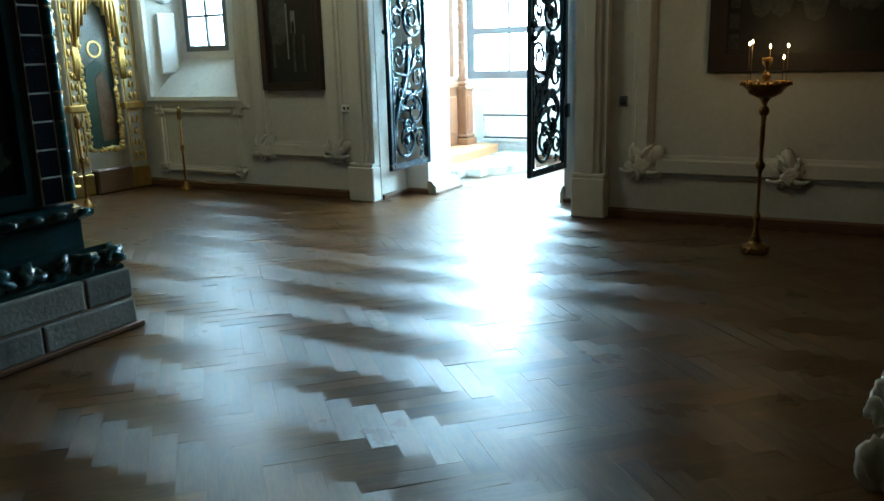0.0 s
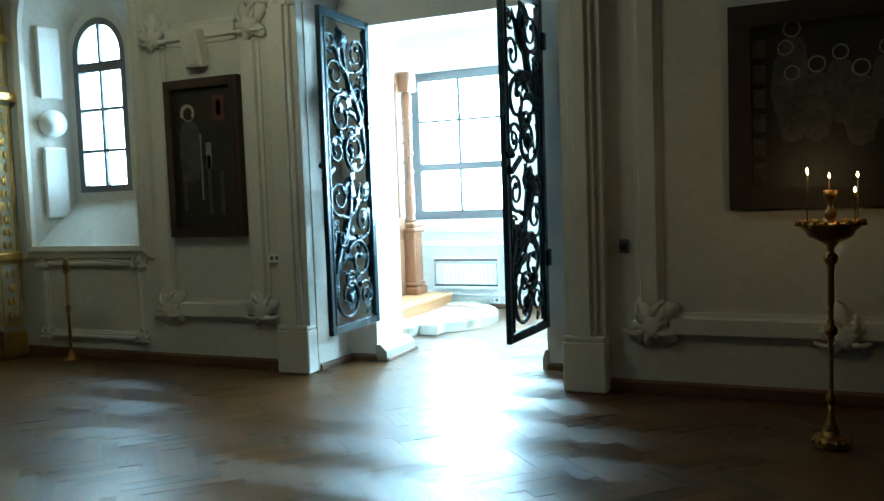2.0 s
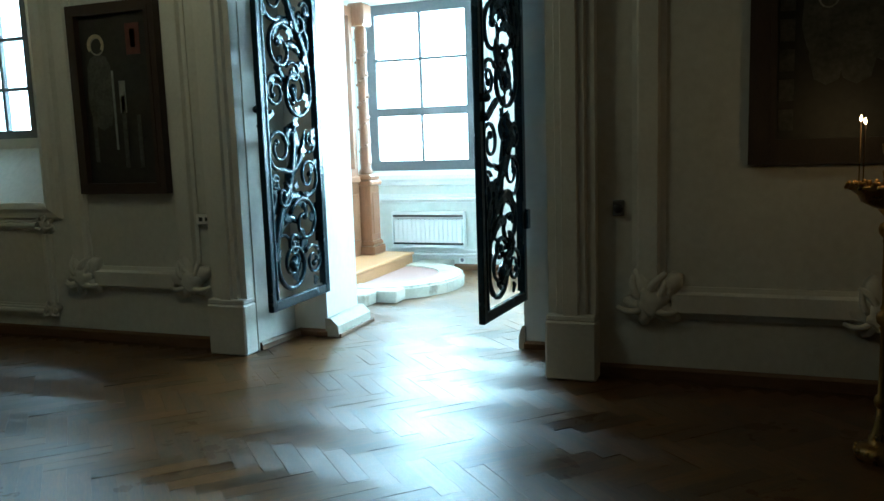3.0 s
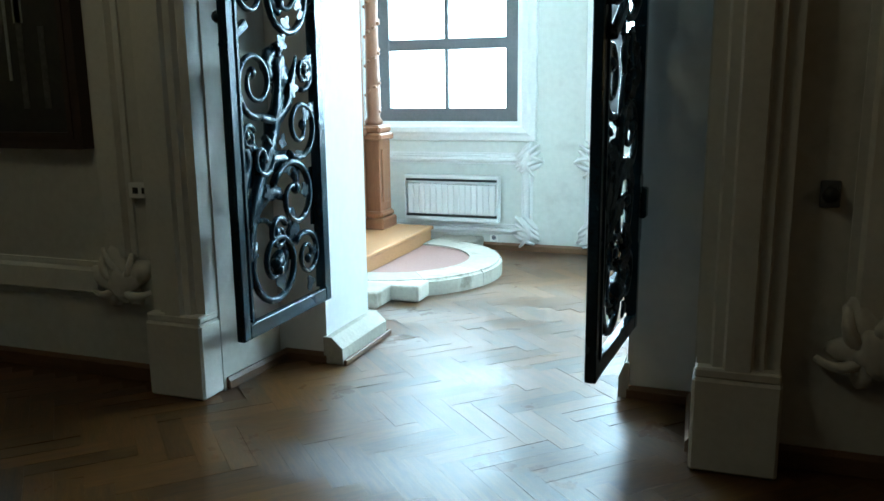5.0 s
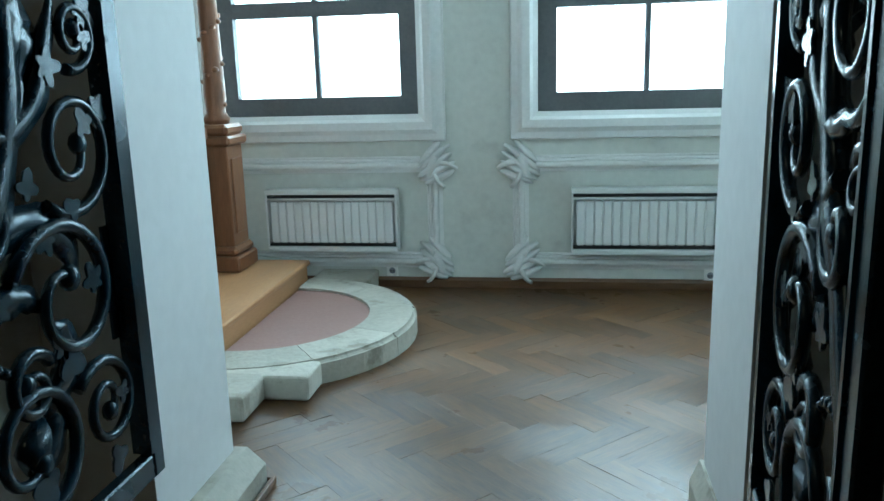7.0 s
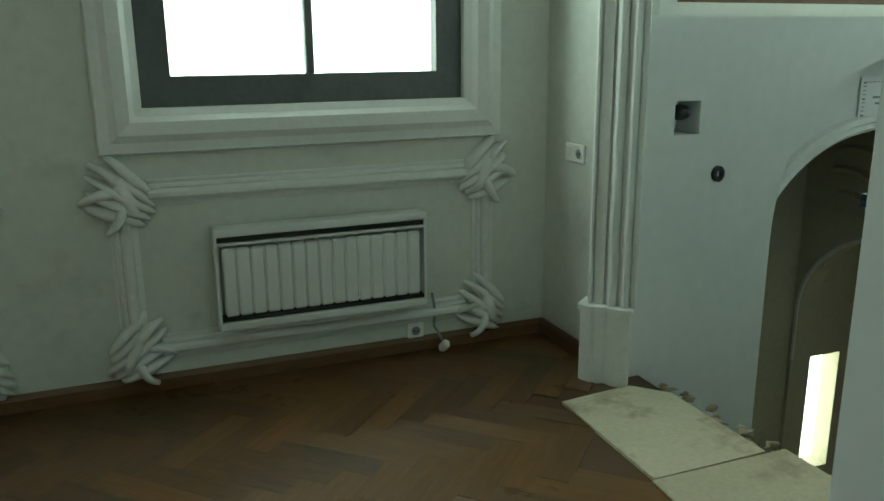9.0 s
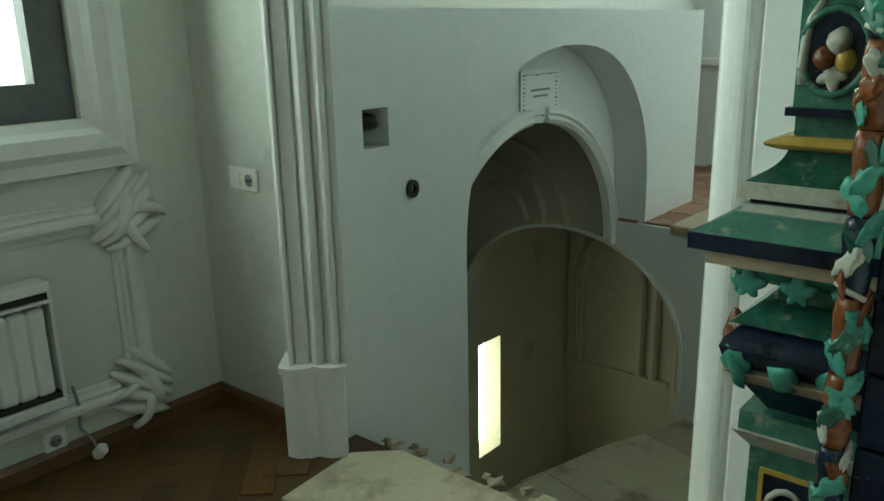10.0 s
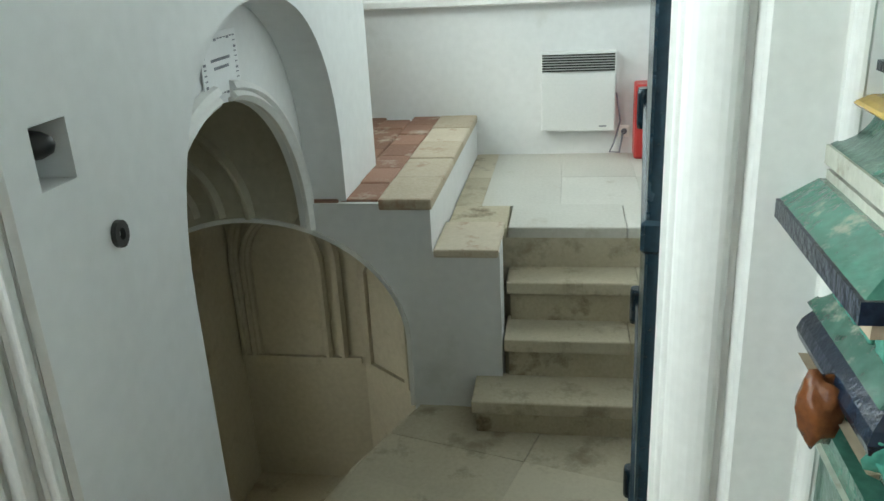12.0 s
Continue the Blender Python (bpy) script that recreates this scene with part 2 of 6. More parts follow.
M_BULB = glow("lamp_glass", (1.0, 0.72, 0.4), 14)
M_SIGN = glow("sign_face", (0.55, 0.62, 0.6), 0.1)
M_OUTSIDE = glow("bright_outside", (1.0, 1.0, 1.0), 9.0)
mg, tg, pg = mat("window_glass")
pg.inputs["Transmission Weight"].default_value, pg.inputs["Roughness"].default_value, pg.inputs["IOR"].default_value = 1.0, 0.02, 1.1
M_GLASS = mg

# ---------- mesh tools ----------


def mesh_ob(name, bm, material, parent=None, label=""):
    me = bpy.data.meshes.new(name)
    bmesh.ops.recalc_face_normals(bm, faces=bm.faces)
    bm.to_mesh(me)
    bm.free()
    for m in (material if isinstance(material, (list, tuple)) else [material]):
        me.materials.append(m)
    ob = new(name, me)
    if parent:
        ob.parent = parent
    if label:
        ob["label"] = label
    return ob


def part(name, bm, material, parent, label=""):
    return mesh_ob(name, bm, material, parent, label)


def thing(name, place, label, category, group="", kind="", rz=0):
    ob = new(name)
    ob.matrix_basis = pose(*place, 0, 0, rz)
    return tagged(ob, label, category, group, kind)


def structure(name, bm, material, label, category):
    return tagged(mesh_ob(name, bm, material), label, category, "", "structure")


def smooth(bm):
    for f in bm.faces:
        f.smooth = True
    return bm


def box(x0, x1, y0, y1, z0, z1, bevel=0.0, bm=None, seg=1):
    b = bmesh.new()
    bmesh.ops.create_cube(b, size=1, matrix=Matrix.Translation(((x0 + x1) / 2, (y0 + y1) / 2, (z0 + z1) / 2)) @ Matrix.Diagonal((abs(x1 - x0), abs(y1 - y0), abs(z1 - z0), 1)))
    if bevel:
        bmesh.ops.bevel(b, geom=b.edges[:], offset=bevel, segments=seg, affect="EDGES", profile=0.6)
    return merge(bm, b) if bm else b


def merge(into, b):
    me = bpy.data.meshes.new("temp")
    b.to_mesh(me)
    b.free()
    into.from_mesh(me)
    bpy.data.meshes.remove(me)
    return into


AX = {"x": lambda u, v, d: (d, u, v), "y": lambda u, v, d: (u, d, v), "z": lambda u, v, d: (u, v, d)}


def sheet(axis, outer, holes, d0, d1):
    """A slab of thickness d0..d1 along an axis, with the outline outer and holes, all as (u, v) loops."""
    b = bmesh.new()
    place = AX[axis]
    edges = []
    for loop in [outer] + list(holes):
        vs = [b.verts.new(place(u, v, d0)) for u, v in loop]
        edges += [b.edges.new((vs[i], vs[(i + 1) % len(vs)])) for i in range(len(vs))]
    bmesh.ops.triangle_fill(b, use_beauty=True, use_dissolve=False, edges=edges)
    r = bmesh.ops.extrude_face_region(b, geom=b.faces[:])
    shift = Vector(place(0, 0, d1 - d0))
    bmesh.ops.translate(b, verts=[g for g in r["geom"] if isinstance(g, bmesh.types.BMVert)], vec=shift)
    return b


def rect(u0, u1, v0, v1):
    return [(u0, v0), (u1, v0), (u1, v1), (u0, v1)]


def arch(u0, u1, v0, spring, crown, n=20):
    """A loop with straight sides up to spring and an elliptic head."""
    c, r = (u0 + u1) / 2, (u1 - u0) / 2
    return [(u0, v0), (u1, v0)] + [(c + r * math.cos(math.pi * i / n), spring + (crown - spring) * math.sin(math.pi * i / n)) for i in range(n + 1)]


def arch_line(u0, u1, v0, spring, crown, n=24):
    c, r = (u0 + u1) / 2, (u1 - u0) / 2
    return [(u1, v0)] + [(c + r * math.cos(math.pi * i / n), spring + (crown - spring) * math.sin(math.pi * i / n)) for i in range(n + 1)] + [(u0, v0)]


def sweep(points, profile, up=(0, 0, 1), closed=False, bm=None):
    """Sweep a closed 2D profile (a: sideways, b: along up) along points, mitred."""
    b = bmesh.new()
    pts = [Vector(p) for p in points]
    up = Vector(up).normalized()
    n = len(pts)
    rings = []
    for i, p in enumerate(pts):
        d0 = (p - pts[i - 1]).normalized() if (i > 0 or closed) else None
        d1 = (pts[(i + 1) % n] - p).normalized() if (i < n - 1 or closed) else None
        d = ((d0 or d1) + (d1 or d0)).normalized()
        side = d.cross(up).normalized()
        k = 1.0
        if d0 and d1:
            k = 1 / max(0.35, math.cos(d0.angle(d1) / 2))
        rings.append([b.verts.new(p + side * a * k + up * c) for a, c in profile])
    m = len(profile)
    for i in range(n if closed else n - 1):
        r0, r1 = rings[i], rings[(i + 1) % n]
        for j in range(m):
            b.faces.new((r0[j], r0[(j + 1) % m], r1[(j + 1) % m], r1[j]))
    if not closed:
        b.faces.new(rings[0])
        b.faces.new(rings[-1][::-1])
    return merge(bm, b) if bm else b


def tube(points, radius, n=6, bm=None, taper=None):
    b = bmesh.new()
    pts = [Vector(p) for p in points]
    rings = []
    side = None
    for i, p in enumerate(pts):
        d = (pts[min(i + 1, len(pts) - 1)] - pts[max(i - 1, 0)]).normalized()
        if side is None:
            side = d.orthogonal().normalized()
        side = (side - d * side.dot(d)).normalized()
        o = d.cross(side)
        r = radius if taper is None else radius * (1 + (taper - 1) * i / (len(pts) - 1))
        rings.append([b.verts.new(p + (side * math.cos(2 * math.pi * k / n) + o * math.sin(2 * math.pi * k / n)) * r) for k in range(n)])
    for r0, r1 in zip(rings, rings[1:]):
        for j in range(n):
            f = b.faces.new((r0[j], r0[(j + 1) % n], r1[(j + 1) % n], r1[j]))
            f.smooth = True
    b.faces.new(rings[0])
    b.faces.new(rings[-1])
    return merge(bm, b) if bm else b


def lathe(profile, n=20, centre=(0, 0, 0), bm=None):
    b = bmesh.new()
    rings = [[b.verts.new((centre[0] + r * math.cos(2 * math.pi * k / n), centre[1] + r * math.sin(2 * math.pi * k / n), centre[2] + z)) for k in range(n)] for r, z in profile]
    for r0, r1 in zip(rings, rings[1:]):
        for j in range(n):
            f = b.faces.new((r0[j], r0[(j + 1) % n], r1[(j + 1) % n], r1[j]))
            f.smooth = True
    b.faces.new(rings[0])
    b.faces.new(rings[-1])
    return merge(bm, b) if bm else b


def blob(centre, size, bm=None, rough=0.0, seed=0.0, sub=2):
    b = bmesh.new()
    bmesh.ops.create_icosphere(b, subdivisions=sub, radius=1)
    for v in b.verts:
        k = 1 + rough * noise.noise(v.co * 1.7 + Vector((seed, seed * 2, 0)))
        v.co = Vector((v.co.x * size[0], v.co.y * size[1], v.co.z * size[2])) * k + Vector(centre)
    for f in b.faces:
        f.smooth = True
    return merge(bm, b) if bm else b


def turned(bm, m):
    bmesh.ops.transform(bm, matrix=m, verts=bm.verts)
    return bm


def leaf(centre, axis, size, bm=None, lobes=5, turn=0.0, lift=0.16, amp=0.42):
    """A lobed leaf in low relief; axis: the way it faces ('-x', '+y', '-y' or '+x')."""
    b = bmesh.new()
    n = lobes * 6
    face = {"-x": lambda u, v, d: (-d, -u, v), "+x": lambda u, v, d: (d, u, v), "+y": lambda u, v, d: (-u, d, v), "-y": lambda u, v, d: (u, -d, v)}[axis]
    rings = []
    for k, (q, h) in enumerate(((1.0, 0.0), (0.92, 0.6), (0.55, 1.0))):
        ring = []
        for i in range(n):
            a = 2 * math.pi * i / n
            r = size * q * (1 - amp + amp * abs(math.cos(a * lobes / 2)) ** 1.6) * (1 + 0.30 * math.cos(a))
            u, v = r * math.cos(a + turn), r * math.sin(a + turn)
            ring.append(b.verts.new(Vector(centre) + Vector(face(u, v, size * lift * h))))
        rings.append(ring)
    mid = b.verts.new(Vector(centre) + Vector(face(0, 0, size * lift * 0.75)))
    for r0, r1 in zip(rings, rings[1:]):
        for i in range(n):
            f = b.faces.new((r0[i], r0[(i + 1) % n], r1[(i + 1) % n], r1[i]))
            f.smooth = True
    for i in range(n):
        f = b.faces.new((rings[-1][i], rings[-1][(i + 1) % n], mid))
        f.smooth = True
    b.faces.new(rings[0])
    return merge(bm, b) if bm else b


# ---------- church: walls, recess, doorway ----------
YF, YR, YB = 7.34, 7.88, 8.42
DOOR_ARCH = arch(-4.74, -2.50, -0.05, 3.14, 3.84)
NICHE = arch(-8.12, -6.66, 1.12, 3.32, 4.1)
structure("wall_north", sheet("y", rect(-8.9, 4.0, -0.1, 6.5), [DOOR_ARCH[:], NICHE], YF, YR), M_CHURCH, "off-white plaster church wall with stucco panels", "wall")
structure("wall_north_inner", sheet("y", rect(-8.9, 4.0, -0.1, 6.5), [rect(-4.445, -2.82, -0.05, 3.05), arch(-7.88, -7.14, 1.66, 3.1, 3.48)], YR + 0.003, YB), M_WHITE, "white plaster wall of the deep doorway", "wall")
structure("wall_west", box(-9.3, -8.9, -6, 8.4, -0.1, 6.5), M_CHURCH, "off-white plaster wall behind the icon screen", "wall")
structure("wall_east", box(4.0, 4.3, -6, 8.4, -0.1, 6.5), M_UNSEEN_WALL, "unseen church wall, darkened to dim the room", "wall")
structure("wall_south", box(-9.3, 4.3, -6.3, -6, -0.1, 6.5), M_UNSEEN_WALL, "unseen church wall, darkened to dim the room", "wall")

# vault: a cove above the cornice, then a flat crown
cove = [(YF, 4.28), (YF - 0.2, 4.6), (YF - 0.7, 5.05), (YF - 1.5, 5.45), (YF - 2.6, 5.75), (YF - 4, 5.85), (-6, 5.85), (-6, 6.1), (YF + 0.1, 6.1), (YF + 0.1, 4.28)]
structure("ceiling", sheet("x", cove, [], -8.9, 4.0), M_CHURCH, "plastered vault of the church", "ceiling")
CORNICE = [(0, 0), (0.03, 0.0), (0.05, 0.03), (0.09, 0.05), (0.10, 0.09), (0.06, 0.11), (0, 0.11)]
structure("cornice", sweep([(-6.52, YF, 3.60), (-5.05, YF, 3.66)], CORNICE), M_CHURCH_STUCCO, "profiled plaster cornice under the vault", "cornice")

for rx0, rx1, z0, z1 in ((-5.05, -4.4, 3.72, 4.27), (-2.2, -2.85, 3.6, 4.27), (-6.55, -5.7, 3.75, 4.27)):
    structure("trim", sweep([(rx0, YF, z0), (rx1, YF, z1)], [(-0.05, 0), (-0.05, 0.03), (0.0, 0.05), (0.05, 0.03), (0.05, 0)], (0, -1, 0)), M_CHURCH_STUCCO, "slanting plaster moulding under the vault", "moulding")



def skirting(name, pts, h=0.09, d=0.022):
    return structure(name, sweep(pts, [(0, 0), (d, 0), (d, h - 0.02), (d * 0.4, h), (0, h)]), M_SKIRT, "narrow dark oak skirting board", "baseboard")


skirting("baseboard", [(-8.9, YF - 0.001, 0), (-5.06, YF - 0.001, 0)])
skirting("baseboard", [(-2.18, YF - 0.001, 0), (4.0, YF - 0.001, 0)])
skirting("baseboard", [(-4.739, YF + 0.02, 0), (-4.70, YR - 0.001, 0), (-4.44, YR - 0.001, 0)], 0.06)
skirting("baseboard", [(-2.82, YR - 0.001, 0), (-2.52, YR - 0.001, 0), (-2.501, YF, 0)], 0.06)


# fluted door pilasters that carry the arch moulding
def pilaster(cx, w, side):
    t = thing("door_pilaster", (cx, YF, 0), "fluted plaster pilaster beside the doorway on a plain plinth", "pilaster", "door pilasters", "structure")
    f = [(-w / 2, 0.0), (-w / 2, -0.10), (-w / 2 + 0.05, -0.10), (-w / 2 + 0.06, -0.13), (-w * 0.18, -0.13), (-w * 0.15, -0.155), (w * 0.15, -0.155), (w * 0.18, -0.13), (w / 2 - 0.06, -0.13), (w / 2 - 0.05, -0.10), (w / 2, -0.10), (w / 2, 0.0)]
    part("shaft", sheet("z", f, [], 0.40, 3.16), M_CHURCH_STUCCO, t)
    part("plinth", box(-w / 2 - 0.012, w / 2 + 0.012, -0.165, 0.0, 0, 0.38, 0.012, bm=box(-w / 2 - 0.004, w / 2 + 0.004, -0.158, 0.0, 0.38, 0.42, 0.008)), M_CHURCH_STUCCO, t)
    return t


pilaster(-4.90, 0.30, 1)
pilaster(-2.34, 0.30, -1)
ARCH_PROFILE = [(0.0, 0.0), (0.0, 0.12), (0.04, 0.12), (0.06, 0.16), (0.13, 0.16), (0.16, 0.12), (0.20, 0.14), (0.26, 0.11), (0.28, 0.06), (0.30, 0.0)]
al = [(u, YF, v) for u, v in arch_line(-4.75, -2.49, 3.155, 3.16, 3.86, 30)]
structure("door_arch_moulding", sweep(al, [(a, b) for a, b in ARCH_PROFILE], (0, -1, 0)), M_CHURCH_STUCCO, "moulded plaster arch over the doorway", "moulding")
# cartouche at the crown of the arch
ct = thing("cartouche", (-3.70, YF - 0.15, 3.98), "carved plaster shell cartouche above the doorway", "ornament")
for i in range(9):
    a = math.pi * (i - 4) / 10
    part("shell_rib", smooth(blob((math.sin(a) * 0.22, -0.02, math.cos(a) * 0.12 + 0.02), (0.045, 0.05, 0.12), rough=0.2, seed=i)), M_CHURCH_STUCCO, ct)
part("boss", blob((0, -0.03, -0.06), (0.19, 0.06, 0.07)), M_CHURCH_STUCCO, ct)
part("boss", blob((0.02, -0.02, -0.19), (0.20, 0.05, 0.09), rough=0.3, seed=3), M_CHURCH_STUCCO, ct)
for sg in (-1, 1):
    part("scroll", tube([(sg * (0.22 + 0.09 * k), -0.02, -0.02 + 0.05 * math.sin(k * 1.9) - 0.012 * k * k) for k in range(6)], 0.045, 8, None, 0.4), M_CHURCH_STUCCO, ct)


def acanthus(place, axis, material, size=0.16, flip=1):
    """A twisted stucco leaf knot against a wall; axis: y wall faces -y."""
    t = thing("stucco_leaf", place, "white moulded stucco acanthus leaf knot on the wall", "ornament", "stucco leaf knots")
    rnd = random.Random(int(place[0] * 100) + int(place[2] * 37))
    b = bmesh.new()
    if material is M_STUCCO:
        for i in range(5):
            k = i - 2
            rib = blob((0, 0, 0), (size * (1.0 - 0.12 * abs(k)), 0.056 - 0.005 * abs(k), size * 0.165), None, 0.22, i + place[0], 2)
            merge(b, turned(rib, pose(flip * k * 0.10 * size, -0.014, k * 0.27 * size, 0, flip * (34 + 6 * k), 0)))
        merge(b, turned(blob((0, 0, 0), (size * 0.24, 0.068, size * 0.72), None, 0.25, 3.0, 2), pose(flip * 0.1 * size, -0.012, 0.0, 0, flip * -22, 0)))
        ends = ((1.75, 0.95, 0.5), (-1.5, 0.9, -0.5), (2.7, 0.85, 0.6))
    else:
        leaf((0, -0.005, 0), "-y", size * 0.95, b, 5, 0.5 * flip + 1.2, 0.30, 0.5)
        leaf((0, -0.03, 0), "-y", size * 0.5, b, 4, 0.3, 0.5, 0.3)
        ends = ((1.6, 0.8, 0.5), (0.4, 0.7, 0.7), (2.8, 0.7, -0.7), (-0.9, 0.72, 0.7), (-2.2, 0.72, -0.7))
    for a_, ln, cu in ends:
        pts = []
        for s in range(7):
            q = s / 6
            r_ = (0.15 + ln * q) * size
            an = a_ + cu * q
            pts.append((flip * r_ * math.cos(an), -0.018 - 0.045 * math.sin(q * 2.9), r_ * math.sin(an)))
        tube(pts, size * (0.12 + 0.05 * rnd.random()), 8, b, 0.5)
    part("leaf", b, material, t)
    return t


BAR = [(-0.058, 0), (-0.058, 0.010), (-0.050, 0.013), (-0.046, 0.008), (-0.040, 0.008), (-0.036, 0.022), (-0.026, 0.026), (-0.020, 0.020), (-0.016, 0.040), (-0.006, 0.047), (0.010, 0.047), (0.020, 0.040), (0.026, 0.018), (0.040, 0.014), (0.050, 0.012), (0.050, 0)]
WIDE = [(-0.10, 0), (-0.10, 0.016), (-0.07, 0.02), (-0.055, 0.05), (0.055, 0.05), (0.07, 0.02), (0.10, 0.016), (0.10, 0)]


def bar(pts, material, profile=BAR, label="straight moulded stucco band on the wall"):
    return structure("trim", sweep(pts, profile, (0, -1, 0)), material, label, "moulding")


def frame_bars(x0, x1, z0, z1, y, material, profile=BAR, gap=0.1, size=0.16, top=True):
    bar([(x0 + gap, y, z0), (x1 - gap, y, z0)], material, profile)
    if top:
        bar([(x0 + gap, y, z1), (x1 - gap, y, z1)], material, profile)
    for x in (x0, x1):
        bar([(x, y, z0 + gap), (x, y, z1 - gap)], material, profile)
    for x, fl in ((x0, 1), (x1, -1)):
        for z in (z0, z1):
            acanthus((x, y, z), "y", material, size, fl if z == z1 else -fl)


frame_bars(-6.36, -5.30, 0.52, 3.06, YF, M_CHURCH_STUCCO, WIDE, 0.14, 0.21)
frame_bars(-1.88, 1.2, 0.50, 3.08, YF, M_CHURCH_STUCCO, WIDE, 0.14, 0.22)
acanthus((-0.62, YF, 0.46), "y", M_CHURCH_STUCCO, 0.2, 1)
frame_bars(-8.0, -6.72, 0.22, 0.95, YF, M_CHURCH_STUCCO, BAR, 0.08, 0.10)

# window niche: splayed reveal, moulded edge, window
NY = 7.74


def loft(a, b, ya, yb):
    m = bmesh.new()
    r0 = [m.verts.new((u, ya, v)) for u, v in a]
    r1 = [m.verts.new((u, yb, v)) for u, v in b]
    for i in range(len(a)):
        m.faces.new((r0[i], r0[(i + 1) % len(a)], r1[(i + 1) % len(a)], r1[i]))
    return m


nin = arch(-7.95, -7.07, 1.58, 3.12, 3.56)
structure("window_niche", loft(arch(-8.11, -6.67, 1.13, 3.32, 4.09), nin, YF + 0.01, NY), M_CHURCH, "deep splayed plaster window niche", "niche")
structure("window_niche_back", sheet("y", nin, [arch(-7.87, -7.15, 1.67, 3.1, 3.47)], NY, NY + 0.05), M_CHURCH, "plaster surround of the arched window", "niche")
nl = [(u, YF, v) for u, v in arch(-8.13, -6.65, 1.11, 3.32, 4.11, 28)]
structure("niche_moulding", sweep(nl, [(-0.02, 0), (-0.02, 0.05), (0.03, 0.07), (0.06, 0.05), (0.10, 0.04), (0.12, 0)], (0, -1, 0), True), M_CHURCH_STUCCO, "profiled plaster border round the window niche", "moulding")
rs = thing("niche_panel", (-8.02, 7.56, 2.4), "moulded plaster panels and round boss in the niche reveal", "panel", "", "structure", 68)
part("upper_panel", box(-0.12, 0.12, -0.04, 0.0, 0.25, 1.0, 0.02), M_STUCCO, rs)
part("lower_panel", box(-0.12, 0.12, -0.04, 0.0, -1.0, -0.25, 0.02), M_STUCCO, rs)
part("boss", turned(lathe([(0.145, 0), (0.14, 0.04), (0.11, 0.05), (0.10, 0.08), (0.0005, 0.1)], 24), pose(0, 0, 0, 90)), M_STUCCO, rs)


def window(name, x0, x1, z0, spring, crown, y, cols, rows, material, label, fr=0.07):
    """An arched timber window with glazing bars."""
    w = thing(name, ((x0 + x1) / 2, y, z0), label, "window", "", "structure")
    cx = (x0 + x1) / 2
    o = [(u - cx, v - z0) for u, v in arch(x0, x1, z0, spring, crown)] if crown > spring else rect(x0 - cx, x1 - cx, 0, spring - z0)
    i_ = [(u - cx, v - z0) for u, v in arch(x0 + fr, x1 - fr, z0 + fr, spring, crown - fr)] if crown > spring else rect(x0 - cx + fr, x1 - cx - fr, fr, spring - z0 - fr)
    part("window_frame", sheet("y", o, [i_], -0.03, 0.04), material, w)
    top = (crown if crown > spring else spring) - z0
    for c in range(1, cols):
        u = x0 + (x1 - x0) * c / cols - cx
        part("mullion", box(u - 0.018, u + 0.018, -0.025, 0.03, fr, top - fr * 0.7, 0.006), material, w)
    for r in rows:
        k = 0.05 if r[1] else 0.016
        part("glazing_bar", box(x0 - cx + fr * 0.8, x1 - cx - fr * 0.8, -0.026, 0.028, r[0] - z0 - k, r[0] - z0 + k, 0.006), material, w)
    g = part("pane", sheet("y", [(u * 0.97, v * 0.985 + 0.02) for u, v in o], [], 0.0, 0.004), M_GLASS, w, "clear window glass")
    g.visible_shadow = False
    return w


window("window_1", -7.87, -7.15, 1.67, 3.1, 3.47, NY + 0.03, 2, [(2.10, 0), (2.53, 0), (2.97, 1)], M_WINFRAME, "arched grey-painted window in a deep plaster niche")

# ---------- gallery ----------
WY = 11.235
win_holes = [rect(wx - 0.69, wx + 0.69, 1.19, 3.15) for wx in (-7.0, -4.92, -2.75)]
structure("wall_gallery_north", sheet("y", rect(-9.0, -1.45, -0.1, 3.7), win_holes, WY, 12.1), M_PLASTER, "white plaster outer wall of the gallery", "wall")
structure("wall_gallery_west", box(-9.3, -9.0, 8.4, 12.1, -0.1, 3.7), M_UNSEEN_GALLERY, "unseen gallery end wall, darkened to cut bounce light", "wall")
structure("ceiling_gallery", box(-9.3, 3.3, 8.40, 12.4, 3.7, 3.9), M_UNSEEN_GALLERY, "unseen gallery ceiling, darkened to cut bounce light", "ceiling")
ARCHI = [(0.0, 0), (0.0, 0.02), (0.03, 0.035), (0.05, 0.06), (0.10, 0.07), (0.13, 0.05), (0.17, 0.045), (0.18, 0)]
for n_, wx in enumerate((-7.0, -4.92, -2.75)):
    window("window_%d" % (n_ + 2), wx - 0.69, wx + 0.69, 1.19, 3.15, 3.15, WY + 0.05, 2, [(1.89, 1), (2.5, 0)], M_WINFRAME, "tall grey-painted gallery window with two wide lower panes", 0.12)
    pts = [(wx - 0.69, WY, 3.15), (wx - 0.69, WY, 1.19), (wx + 0.69, WY, 1.19), (wx + 0.69, WY, 3.15)]
    structure("window_architrave", sweep([(p[0], p[1], p[2]) for p in pts], ARCHI, (0, -1, 0), True), M_STUCCO, "profiled white plaster surround of the window", "moulding")
    xs = (wx - 0.80, wx + 0.79)
    frame_bars(xs[0], xs[1], 0.19, 0.85, WY, M_STUCCO, BAR, 0.1, 0.155)
skirting("baseboard", [(-9.0, WY - 0.001, 0), (-1.62, WY - 0.001, 0), (-1.62, 10.72, 0)], 0.07)
skirting("baseboard", [(-4.444, YR + 0.01, 0.0), (-4.415, YB - 0.01, 0.0)], 0.05)

